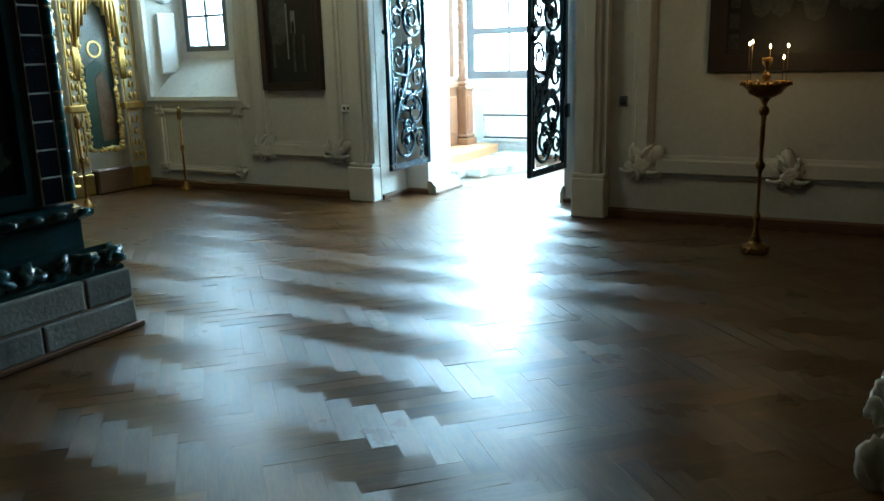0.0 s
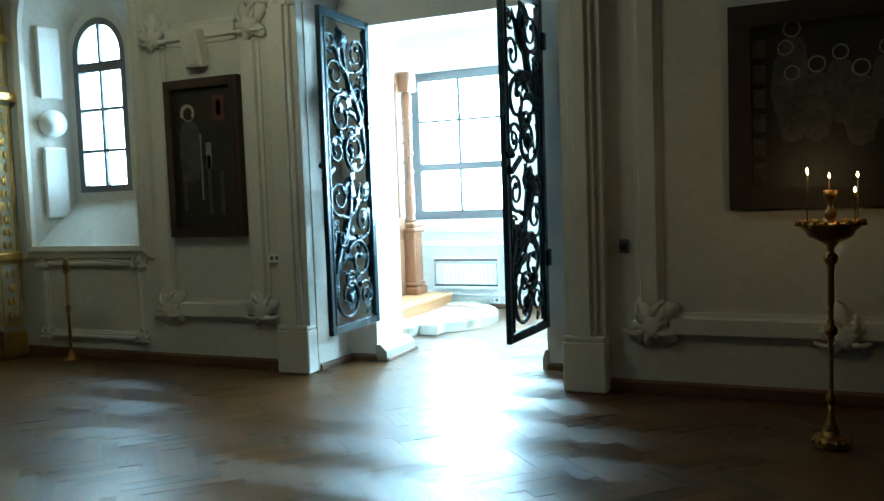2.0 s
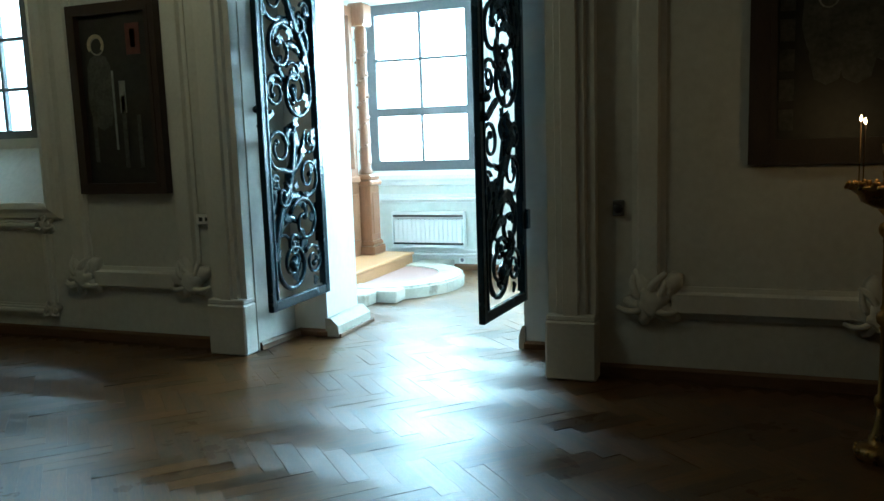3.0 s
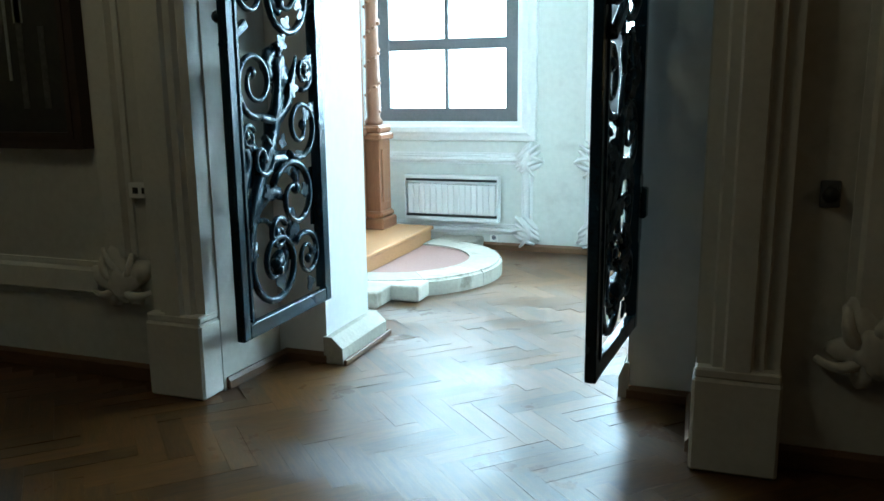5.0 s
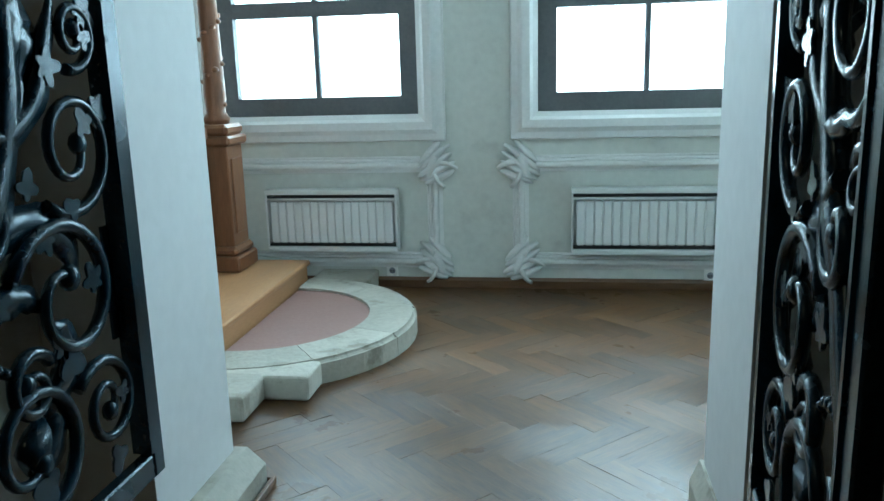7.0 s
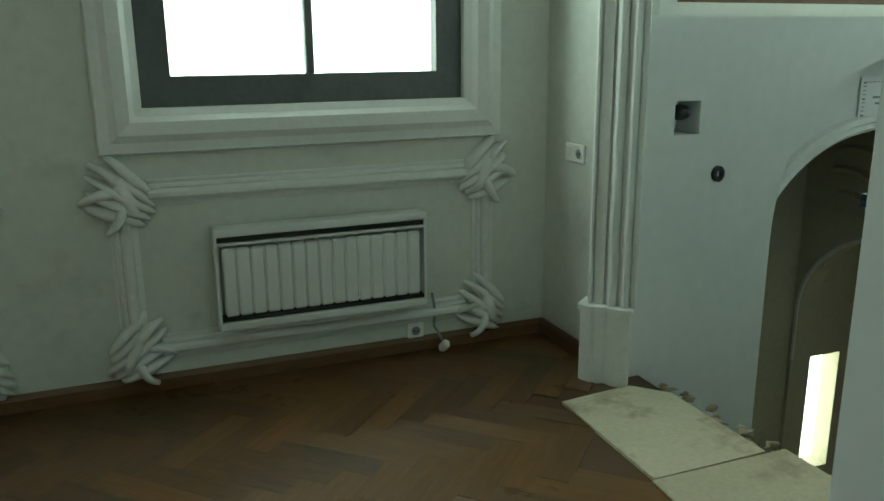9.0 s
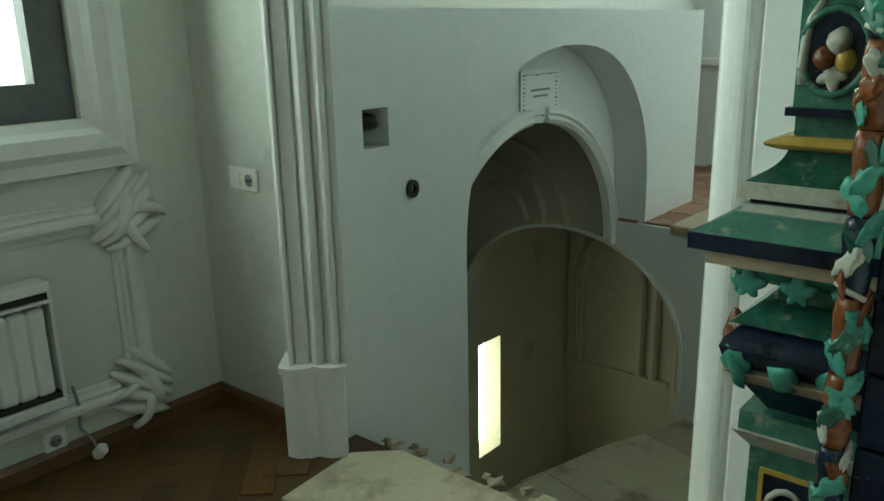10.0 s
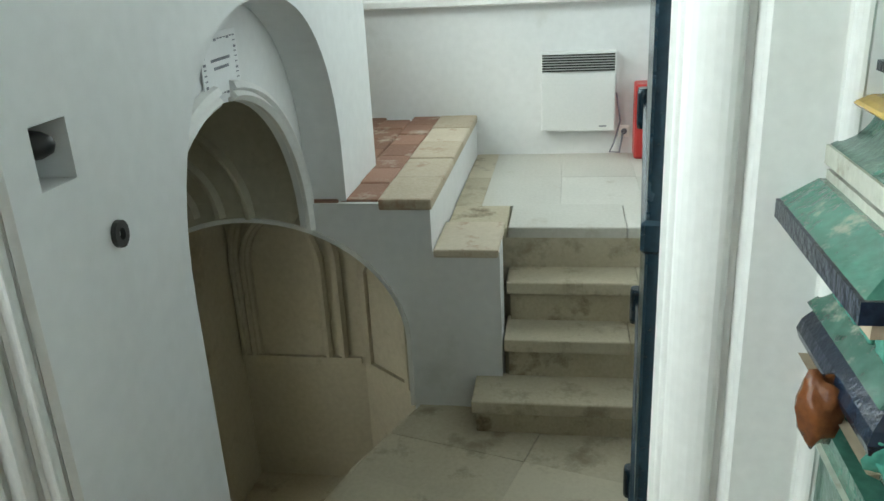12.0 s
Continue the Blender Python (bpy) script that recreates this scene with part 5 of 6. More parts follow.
    part("upper_painting", sheet("x", up, [], -0.05, -0.02), M_ROBE_GREEN, isr)
    tagged(part("upper_border", carved_border(up, 0.03, True, 9), M_GILT, isr), "", "", "", "stuff")
    part("cornice", box(-0.05, 0.10, y0, y1, 3.22, 3.29, 0.02), M_GILT, isr)
    part("cornice", box(-0.05, 0.14, y0, y1, 4.28, 4.38, 0.03), M_GILT, isr)


bay(6.42, 7.0, True, M_ROBE_GREEN)
bay(5.52, 6.22, False, M_ROBE_RED)
bay(4.5, 5.36, False, M_ROBE)
bay(3.4, 4.3, False, M_ROBE_RED)
bay(2.3, 3.2, False, M_ROBE)

# ---------- lighting bar with spotlights, chandelier ----------
lb = thing("lighting_bar", (-5.2, 0, 3.5), "black steel lighting bar under the vault", "lighting bar")
part("tube", turned(box(-0.03, 0.03, 2.4, YF - 0.02, -0.02, 0.04, 0.01), Matrix.Identity(4)), M_BLACKPLASTIC, lb)
part("tube", box(-0.03, 0.03, 2.4, 5.2, 0.14, 0.19, 0.01), M_BLACKPLASTIC, lb)
for y in (2.8, 3.6, 4.4, 5.1):
    part("brace", box(-0.015, 0.015, y - 0.015, y + 0.015, 0.03, 0.15), M_BLACKPLASTIC, lb)
part("wall_bracket", box(-0.08, 0.08, YF - 0.04, YF, -0.08, 0.08, 0.01), M_BLACKPLASTIC, lb)


def spotlight(y, aim):
    t = thing("spotlight", (-5.2, y, 3.54), "black theatre spotlight clamped on the lighting bar", "spotlight", "spotlights")
    part("clamp", box(-0.05, 0.05, -0.03, 0.03, 0.0, 0.10, 0.008), M_BLACKPLASTIC, t)
    part("yoke", box(-0.13, -0.115, -0.02, 0.02, 0.08, 0.34, bm=box(0.115, 0.13, -0.02, 0.02, 0.08, 0.34, bm=box(-0.13, 0.13, -0.02, 0.02, 0.07, 0.09))), M_BLACKPLASTIC, t)
    part("body", turned(box(-0.13, 0.13, -0.16, 0.14, -0.16, 0.19, 0.03), pose(0, 0, 0.30, 0, 0, aim)), M_BLACKPLASTIC, t)
    part("lens_tube", turned(lathe([(0.09, 0), (0.095, 0.10), (0.08, 0.10), (0.07, 0.02), (0.0005, 0.02)], 18), pose(0, 0, 0.30, 0, 0, aim) @ pose(0, -0.16, 0, 90)), M_BLACKPLASTIC, t)


spotlight(6.42, -90)
spotlight(4.55, -80)
spot_lamp("spot_on_icon_screen", (-5.55, 4.5, 3.84), (-8.3, 6.0, 2.6), 22, 46, (1.0, 0.86, 0.62))

ch = thing("chandelier", (-4.9, 5.15, 3.6), "iron ring chandelier with frosted glass lamps", "chandelier")
part("ring", sweep([(0.27 * math.cos(a * math.pi / 18), 0.27 * math.sin(a * math.pi / 18), 0) for a in range(36)], [(-0.012, -0.012), (0.012, -0.012), (0.012, 0.012), (-0.012, 0.012)], (0, 0, 1), True), M_BRASS, ch)
part("hub", blob((0, 0, 0), (0.04, 0.04, 0.05)), M_BRASS, ch)
part("hanger", tube([(0, 0, 0), (0, 0, 2.25)], 0.008), M_BRASS, ch)
for i in range(6):
    a = i * math.pi / 3 + 0.3
    c, s_ = math.cos(a), math.sin(a)
    part("spoke", tube([(0, 0, 0), (0.27 * c, 0.27 * s_, 0)], 0.008), M_BRASS, ch)
    ar = part("arm", tube([(0.27 * c, 0.27 * s_, -0.02), (0.32 * c, 0.32 * s_, -0.05), (0.335 * c, 0.335 * s_, 0.02)], 0.009), M_BRASS, ch)
    part("lamp_glass", lathe([(0.02, 0.02), (0.036, 0.04), (0.04, 0.08), (0.034, 0.115), (0.02, 0.115)], 14, (0.335 * c, 0.335 * s_, 0)), M_BULB, ar, "frosted glowing lamp glass")
cb2 = bpy.data.lights.new("chandelier_light", "POINT")
cb2.energy, cb2.color, cb2.shadow_soft_size = 3.2, (1.0, 0.75, 0.48), 0.5
new("chandelier_light", cb2).location = (-4.9, 5.15, 3.9)

# ---------- tiled pier with stone base ----------
tp = thing("tiled_pier", (-3.76, 3.12, 0), "dark glazed-tile pier on a rough stone block base", "pier")
blocks = [(-0.02, -0.33, 0.19, 0.36), (-0.34, -1.05, 0.19, 0.36), (-1.06, -1.9, 0.19, 0.36), (-0.02, -0.62, 0.03, 0.18), (-0.63, -1.25, 0.03, 0.18), (-1.26, -1.9, 0.03, 0.18)]
for y0, y1, z0, z1 in blocks:
    part("stone_block", box(-1.3, 0.0 - 0.012 * (z0 > 0.1), y1, y0, z0, z1, 0.014, seg=2), M_PIERSTONE, tp)
part("mortar", box(-1.28, -0.02, -1.9, -0.035, 0.0, 0.35), M_CLAY, tp)
part("foot_board", box(-1.3, 0.02, -1.92, 0.02, 0.0, 0.035, 0.008), M_SKIRT, tp)


def ring_mould(profile, z, material, name, inset=0.0, pieces=None):
    b = sweep([(-1.25, -0.10 - inset, z), (-0.10 - inset, -0.10 - inset, z), (-0.10 - inset, -1.85, z)], [(-a, c) for a, c in profile])
    return part(name, b, material, tp)


ring_mould([(-0.3, 0), (0.06, 0), (0.06, 0.02), (0.045, 0.04), (0.05, 0.09), (0.02, 0.16), (-0.3, 0.16)], 0.36, M_DKTILE, "base_moulding")
for i in range(9):
    part("leaf_tile", blob((-0.062, -0.10 - i * 0.17, 0.447), (0.034, 0.072, 0.058), rough=0.9, seed=i + 3, sub=3), M_TEALDARK, tp)
ring_mould([(-0.3, 0), (0.0, 0), (0.0, 0.14), (-0.3, 0.14)], 0.52, M_DKTILE, "frieze", 0.08)
ring_mould([(-0.3, 0), (0.02, 0), (0.07, 0.03), (0.075, 0.06), (0.03, 0.08), (0.0, 0.10), (-0.3, 0.10)], 0.66, M_DKTILE, "upper_moulding", 0.10)
for i in range(10):
    part("egg_tile", blob((-0.135, -0.19 - i * 0.15, 0.715), (0.022, 0.05, 0.024), rough=0.4, seed=i), M_DKTILE, tp)
part("core", box(-1.25, -0.24, -1.85, -0.27, 0.36, 2.85), M_DARK, tp)
part("panel", box(-0.28, -0.22, -1.8, -0.475, 0.85, 2.35, 0.01), M_DKTILE, tp, "dark green recessed relief panel")
for k in range(6):
    zc = 0.98 + k * 0.235
    part("relief_scroll", tube([(-0.218, -0.80 + (0.14 - 0.007 * i) * math.cos(i * 0.5 + k), zc + (0.11 - 0.006 * i) * math.sin(i * 0.5 + k)) for i in range(14)], 0.020, 8, None, 0.6), M_DKTILE, tp)
    part("relief_leaf", leaf((-0.222, -0.60, zc + 0.06), "+x", 0.085, None, 5, 1.2 + k, 0.3), M_TEALDARK, tp)
part("panel_frame", sheet("x", rect(-1.9, -0.402, 0.78, 2.42), [rect(-1.8, -0.48, 0.86, 2.34)], -0.24, -0.18), M_DKTILE, tp)
for i in range(11):
    z = 0.78 + i * 0.15
    part("tile", box(-0.24, -0.17, -0.392, -0.270, z, z + 0.143, 0.005), M_NIGHT, tp, "near-black blue glazed tile")
    part("roll_tile", turned(lathe([(0.040, 0.0), (0.046, 0.02), (0.043, 0.07), (0.046, 0.12), (0.040, 0.147)], 14), pose(-0.205, -0.223, z)), M_TEALDARK, tp)
part("tile_joint", box(-0.24, -0.1735, -0.399, -0.265, 0.78, 2.43), M_CREAM, tp, "pale lime joint between the tiles")
ring_mould([(-0.3, 0), (0.02, 0), (0.06, 0.08), (0.06, 0.14), (0.12, 0.2), (-0.3, 0.2)], 2.42, M_DKTILE, "cornice", 0.13)
ring_mould([(-0.3, 0), (0.0, 0), (0.0, 0.2), (-0.3, 0.2)], 2.62, M_DKTILE, "upper_frieze", 0.13)
for i in range(6):
    part("relief_tile", box(-0.235, -0.22, -0.46 - i * 0.26, -0.30 - i * 0.26, 2.66, 2.78, 0.01), M_GREEN, tp)
ring_mould([(-0.3, 0), (0.02, 0), (0.10, 0.06), (0.16, 0.10), (0.20, 0.20), (-0.3, 0.2)], 2.82, M_CLAY, "crown_cornice", 0.13)

# ---------- small white carved pedestal near the start ----------
wp = thing("carved_pedestal", (0.20, 2.98, 0), "low white carved stone pedestal on the parquet", "pedestal")
part("block", lathe([(0.10, 0), (0.13, 0.03), (0.12, 0.10), (0.08, 0.18), (0.075, 0.24), (0.10, 0.30), (0.11, 0.36), (0.08, 0.42), (0.06, 0.45)], 20), M_STONE, wp)
for i, (px, py, pz, sx, sz) in enumerate(((-0.10, -0.05, 0.09, 0.055, 0.10), (-0.09, 0.03, 0.27, 0.05, 0.075), (-0.075, -0.03, 0.37, 0.05, 0.05), (-0.04, -0.06, 0.43, 0.045, 0.04), (0.02, -0.11, 0.16, 0.07, 0.11))):
    part("carved_scroll", blob((px, py, pz), (sx, 0.06, sz), rough=0.5, seed=i, sub=3), M_STONE, wp)

# ---------- gallery altar: step, columns, stone apron ----------
ws = thing("wooden_step", (-4.96, 0, 0), "honey-coloured oak platform step", "step")
part("tread", box(-1.9, 0.0, 8.60, 10.98, 0.21, 0.245, 0.008), M_OAK_STEP, ws)
part("riser", box(-1.9, -0.02, 8.62, 10.96, 0.0, 0.212), M_OAK_STEP, ws)


def altar_column(y):
    t = thing("carved_column", (-5.44, y, 0.245), "carved varnished oak column on a panelled pedestal", "column", "altar columns")
    part("base", box(-0.14, 0.14, -0.16, 0.16, 0, 0.10, 0.012), M_OAK, t)
    part("base_moulding", box(-0.125, 0.125, -0.145, 0.145, 0.10, 0.16, 0.02), M_OAK, t)
    part("pedestal", box(-0.10, 0.10, -0.12, 0.12, 0.16, 0.80, 0.006), M_OAK, t)
    part("pedestal_panel", box(0.10, 0.112, -0.08, 0.08, 0.24, 0.72, 0.005), M_OAK, t)
    part("cap", box(-0.13, 0.13, -0.15, 0.15, 0.80, 0.86, 0.015, bm=box(-0.115, 0.115, -0.135, 0.135, 0.86, 0.93, 0.02)), M_OAK, t)
    part("shaft", lathe([(0.075, 0.93), (0.085, 0.96), (0.06, 1.0), (0.068, 1.1), (0.055, 1.8), (0.07, 2.55), (0.05, 2.6)], 18), M_OAK, t)
    b = bmesh.new()
    for i in range(40):
        a = i * 0.9
        blob((0.058 * math.cos(a), 0.058 * math.sin(a), 1.05 + i * 0.036), (0.024, 0.024, 0.02), b, 0.5, i, 1)
    tagged(part("vine_carving", b, M_OAK, t), "", "", "", "stuff")
    part("capital", box(-0.1, 0.1, -0.12, 0.12, 2.6, 2.85, 0.02), M_OAK, t)
    return t


altar_column(10.76)
altar_column(9.25)
apn = thing("altar_screen", (-5.50, 10.0, 0.245), "varnished oak altar screen with raised panels", "screen")
part("lower_panel", box(-0.05, 0.03, -0.62, 0.62, 0.0, 0.84), M_OAK, apn)
for a, b_ in ((-0.58, -0.04), (0.04, 0.58)):
    part("raised_panel", box(0.03, 0.055, a, b_, 0.18, 0.72, 0.015), M_OAK, apn)
part("rail", box(-0.07, 0.06, -0.62, 0.62, 0.84, 0.92, 0.015), M_OAK, apn)
part("upper_frame", sheet("x", rect(-0.62, 0.62, 0.92, 2.8), [rect(-0.54, 0.54, 1.0, 2.7)], -0.04, 0.03), M_OAK, apn)

ap = thing("stone_apron", (0, 0, 0), "pale limestone semicircular altar step with a worn edge", "step")
cy0, cx0, R1, R0 = 10.10, -4.96, 0.87, 0.60
segs = 5
for i in range(segs):
    a0, a1 = -math.pi / 2 + math.pi * i / segs + 0.0018, -math.pi / 2 + math.pi * (i + 1) / segs - 0.0018
    pts = [(cx0 + R1 * math.cos(a0 + (a1 - a0) * k / 4), cy0 + R1 * math.sin(a0 + (a1 - a0) * k / 4)) for k in range(5)]
    pts += [(cx0 + R0 * math.cos(a1 - (a1 - a0) * k / 4), cy0 + R0 * math.sin(a1 - (a1 - a0) * k / 4)) for k in range(5)]
    b = sheet("z", pts, [], 0.0, 0.125)
    bmesh.ops.bevel(b, geom=[e for e in b.edges if all(v.co.z > 0.12 and math.hypot(v.co.x - cx0, v.co.y - cy0) > R1 - 0.03 for v in e.verts) and len(e.link_faces) == 2 and abs(e.link_faces[0].normal.z - e.link_faces[1].normal.z) > 0.5], offset=0.022, segments=3, affect="EDGES")
    part("edge_stone", b, M_WORN, ap)
for x0, x1, y0, y1 in ((-4.96, -4.63, 8.95, 9.24), (-4.96, -4.42, 9.20, 9.42), (-4.96, -4.55, 10.93, 11.27)):
    part("corner_stone", box(x0, x1, y0, y1, 0.0, 0.12, 0.022, seg=3), M_WORN, ap)
fan = [(cx0 + (R0 - 0.003) * math.cos(-math.pi / 2 + math.pi * k / 24), cy0 + (R0 - 0.003) * math.sin(-math.pi / 2 + math.pi * k / 24)) for k in range(25)]
part("tile_bed", sheet("z", fan, [], 0.0, 0.11), M_TERRA, ap, "dull red tiled centre")

# ---------- tiled portal beside the stair door ----------
po = thing("tiled_portal", (0, 0, 0), "polychrome glazed-tile portal in green, blue and amber relief", "tiled portal")


def prof(pts, material, name):
    """Moulding run: pts are (projection, height); it runs along the face and returns at the free end."""
    b = sweep([(-1.54, 8.955, 0.025), (-1.80, 8.955, 0.025), (-1.80, 8.45, 0.025)], pts)
    return part(name, b, material, po)


part("core", box(-1.81, -1.56, 8.42, 8.945, 0.0, 3.2), M_CLAY, po)


def run(z0, z1, p0, p1, material, name, bulge=0.0):
    n = 6
    outer = [(p0 + (p1 - p0) * i / n + bulge * math.sin(math.pi * i / n), z0 + (z1 - z0) * i / n) for i in range(n + 1)]
    return prof([(-0.06, z0)] + outer + [(-0.06, z1)], material, name)


run(0.0, 0.12, 0.11, 0.11, M_CREAM, "plinth")
run(0.12, 0.62, 0.07, 0.07, M_GREEN, "pedestal_tiles")
run(0.62, 0.66, 0.07, 0.10, M_CREAM, "cream_band")
run(0.66, 0.70, 0.09, 0.09, M_GREEN, "green_band")
run(0.70, 0.76, 0.05, 0.09, M_BLUE, "blue_neck")
run(0.76, 0.79, 0.09, 0.12, M_CLAY, "clay_band")
run(0.785, 0.89, 0.085, 0.08, M_BLUE, "blue_cushion", 0.045)
run(0.885, 0.925, 0.115, 0.07, M_GREEN, "green_slope")
run(0.925, 0.955, 0.05, 0.05, M_GREEN, "green_neck")
run(0.955, 1.005, 0.06, 0.13, M_TEAL, "leaf_cornice", 0.01)
run(1.005, 1.035, 0.155, 0.155, M_CLAY, "clay_fillet")
run(1.035, 1.065, 0.18, 0.18, M_BLUE, "blue_edge")
run(1.065, 1.10, 0.174, 0.12, M_GREEN, "green_top")
run(1.095, 1.115, 0.11, 0.11, M_CREAM, "cream_fillet")
run(1.115, 1.125, 0.10, 0.10, M_BLUE, "blue_line")
run(1.125, 1.155, 0.115, 0.115, M_CREAM, "cream_step")
run(1.155, 1.21, 0.11, 0.055, M_GREEN, "green_slope", -0.012)
run(1.21, 1.235, 0.065, 0.065, M_YELLOW, "yellow_roll", 0.025)
run(1.235, 1.27, 0.05, 0.05, M_GREEN, "green_neck")
run(1.27, 1.285, 0.065, 0.065, M_BLUE, "blue_line")
run(1.285, 1.70, 0.055, 0.055, M_GREEN, "upper_tiles")
run(1.70, 1.75, 0.07, 0.10, M_CREAM, "cream_band")
run(1.75, 2.9, 0.05, 0.05, M_GREEN, "upper_tiles")
run(2.9, 3.2, 0.08, 0.2, M_BLUE, "cornice")
for i in range(6):
    q = i / 5
    part("leaf_relief", turned(blob((0, 0, 0), (0.012, 0.028, 0.036), rough=0.6, seed=i), pose(-1.913, 8.62 + q * 0.43, 0.82 + 0.012 * (i % 2), 0, -24, 0)), M_TEAL, po)
    part("leaf_relief", leaf((-1.915, 8.60 + q * 0.44, 0.988), "-x", 0.034, None, 5, 1.57, 0.3), M_TEAL, po)
for i in range(4):
    part("leaf_relief", turned(blob((0, 0, 0), (0.028, 0.012, 0.036), rough=0.6, seed=i + 9), pose(-1.91 + i * 0.07, 9.05, 0.82 + 0.012 * (i % 2), -24, 0, 0)), M_TEAL, po)
    part("leaf_relief", leaf((-1.89 + i * 0.06, 9.062, 0.988), "+y", 0.034, None, 5, 1.57, 0.3), M_TEAL, po)
part("amber_boss", blob((-1.775, 9.095, 0.825), (0.036, 0.032, 0.06), rough=0.4, seed=5, sub=3), M_AMBER, po, "amber glazed mask-like boss")
# fruit medallions on the upper tiles, framed insets on the pedestal


def ring_of(cy_, cz_, ry, rz_, x, a0, a1, n=14):
    return [(x, cy_ + ry * math.cos(a0 + (a1 - a0) * i / n), cz_ + rz_ * math.sin(a0 + (a1 - a0) * i / n)) for i in range(n + 1)]


for zc in (1.405, 1.60, 1.98):
    oval = [(8.950 + 0.052 * math.cos(q * math.pi / 10), zc + 0.066 * math.sin(q * math.pi / 10)) for q in range(20)]
    part("dark_inset", sheet("x", oval, [], -1.8575, -1.850), M_BLUE, po, "dark blue oval ground")
    part("scroll_relief", tube(ring_of(8.950, zc, 0.056, 0.072, -1.857, 0.4, 5.9), 0.008, 8), M_GREEN, po)
    part("scroll_relief", tube([(-1.855, 8.998, zc - 0.055), (-1.858, 9.000, zc - 0.02), (-1.858, 8.998, zc + 0.02), (-1.857, 8.992, zc + 0.055), (-1.855, 8.975, zc + 0.085)], 0.009, 8, None, 0.7), M_CREAM, po, "cream glazed scroll")
    for dy, dz, sz, m_ in ((-0.008, 0.017, 0.021, M_CREAM), (0.014, -0.010, 0.019, M_AMBER), (-0.020, -0.014, 0.018, M_YELLOW)):
        part("fruit_relief", blob((-1.862, 8.950 + dy, zc + dz), (sz * 0.8, sz, sz * 1.2), rough=0.15, seed=dz), m_, po)
    part("leaf_relief", leaf((-1.858, 8.950, zc - 0.036), "-x", 0.026, None, 5, -1.4, 0.4), M_CREAM, po)
part("dark_inset", box(-1.8735, -1.865, 8.885, 8.995, 0.20, 0.600, 0.004), M_BLUE, po, "dark blue framed inset")
part("inset_frame", sheet("x", rect(8.879, 9.001, 0.194, 0.606), [rect(8.888, 8.992, 0.203, 0.597)], -1.8765, -1.866), M_YELLOW, po, "narrow ochre frame")
for q in range(3):
    zc = 0.53 - q * 0.13
    part("scroll_relief", tube([(-1.876, 8.94 + (0.042 - 0.0025 * i) * math.cos(0.45 * i + q), zc + (0.05 - 0.003 * i) * math.sin(0.45 * i + q)) for i in range(14)], 0.0075, 8, None, 0.6), M_CREAM if q % 2 == 0 else M_TEAL, po)
# twisted roll with leaves in front
rl = 24
for i in range(rl):
    z = i * 0.13
    y_ = 8.842
    part("roll_tile", lathe([(0.020, 0), (0.0225, 0.012), (0.025, 0.035), (0.022, 0.065), (0.025, 0.095), (0.0225, 0.117), (0.020, 0.1285)], 14, (-2.03, y_, z)), (M_AMBER, M_AMBER, M_BLUE)[i % 3], po)
    for k in range(4):
        a = 2.2 + 0.62 * k + 0.5 * (i % 2)
        part("leaf_tile", turned(blob((0, 0, 0), (0.0045, 0.015, 0.029), rough=0.6, seed=i * 4 + k, sub=3), pose(-2.03 + 0.0225 * math.cos(a), y_ + 0.0225 * math.sin(a), z + 0.03 + 0.028 * k, 0, 0, math.degrees(a)) @ pose(0, 0, 0, 35 - 70 * (k % 2))), (M_TEAL, M_GREEN, M_TEAL, M_AMBER, M_CREAM, M_GREEN, M_TEAL)[(i * 3 + k) % 7], po)
    if i % 3 == 2:
        part("knot", tube([(-2.044, y_ - 0.022, z + 0.0), (-2.055, y_, z + 0.012), (-2.042, y_ + 0.022, z + 0.02)], 0.005, 6), M_CREAM, po)
    part("relief_tile", box(-2.02, -1.96, 8.44, 8.812, z + 0.002, z + 0.126, 0.004), M_BLUE, po)
rnd = random.Random(4)
for i in range(46):
    z = 0.05 + i * 0.062
    part("relief_flower", leaf((-2.021, 8.50 + rnd.random() * 0.30, z), "-x", 0.035 + 0.03 * rnd.random(), None, rnd.choice((3, 5, 6)), rnd.random() * 6, 0.3), (M_TEAL, M_CREAM, M_AMBER, M_YELLOW)[rnd.randrange(4)], po)

# ---------- stone steps, landing, floors made of pieces ----------
stairs = thing("stone_stairs", (0, 0, 0), "worn limestone stair rising to the landing", "stairs", "", "structure")
for i, (x0, z1, y1) in enumerate(((0.57, -0.62, 9.94), (0.82, -0.40, 9.79), (1.04, -0.17, 9.79), (1.27, 0.06, 9.79))):
    for ya, yb in ((8.63, 9.10 + 0.05 * (i % 2)), (9.101 + 0.05 * (i % 2), y1)):
        part("tread_stone", box(x0, x0 + 0.30 if i < 3 else 1.70, ya, yb, z1 - 0.072, z1, 0.012, seg=3), M_STONE if i < 3 else M_LANDING, stairs)
    for ya, yb in ((8.63, 8.98 + 0.09 * (i % 2)), (8.984 + 0.09 * (i % 2), y1 - 0.02)):
        part("riser_stone", box(x0 + 0.028, x0 + 0.30, ya, yb, z1 - 0.24, z1 - 0.05, 0.004), M_RISER, stairs)
land = thing("landing_paving", (0, 0, 0), "pale worn stone paving of the landing", "paving", "", "structure")
for i, (x, x1_) in enumerate(((1.665, 2.2995), (2.30, 2.947))):
    for j, (y, y1_) in enumerate(((8.62, 9.0295), (9.03, 9.5095), (9.51, 9.9745), (9.975, 10.135))):
        part("slab", box(x, x1_, y, y1_, -0.02, 0.0592 - 0.001 * ((i + j) % 2), 0.002), M_LANDING if j < 3 else M_STONE, land)
part("slab", box(0.82, 1.27, 9.805, 10.135, 0.05, 0.095, 0.012, seg=2), M_EDGE, land, "corner parapet slab")
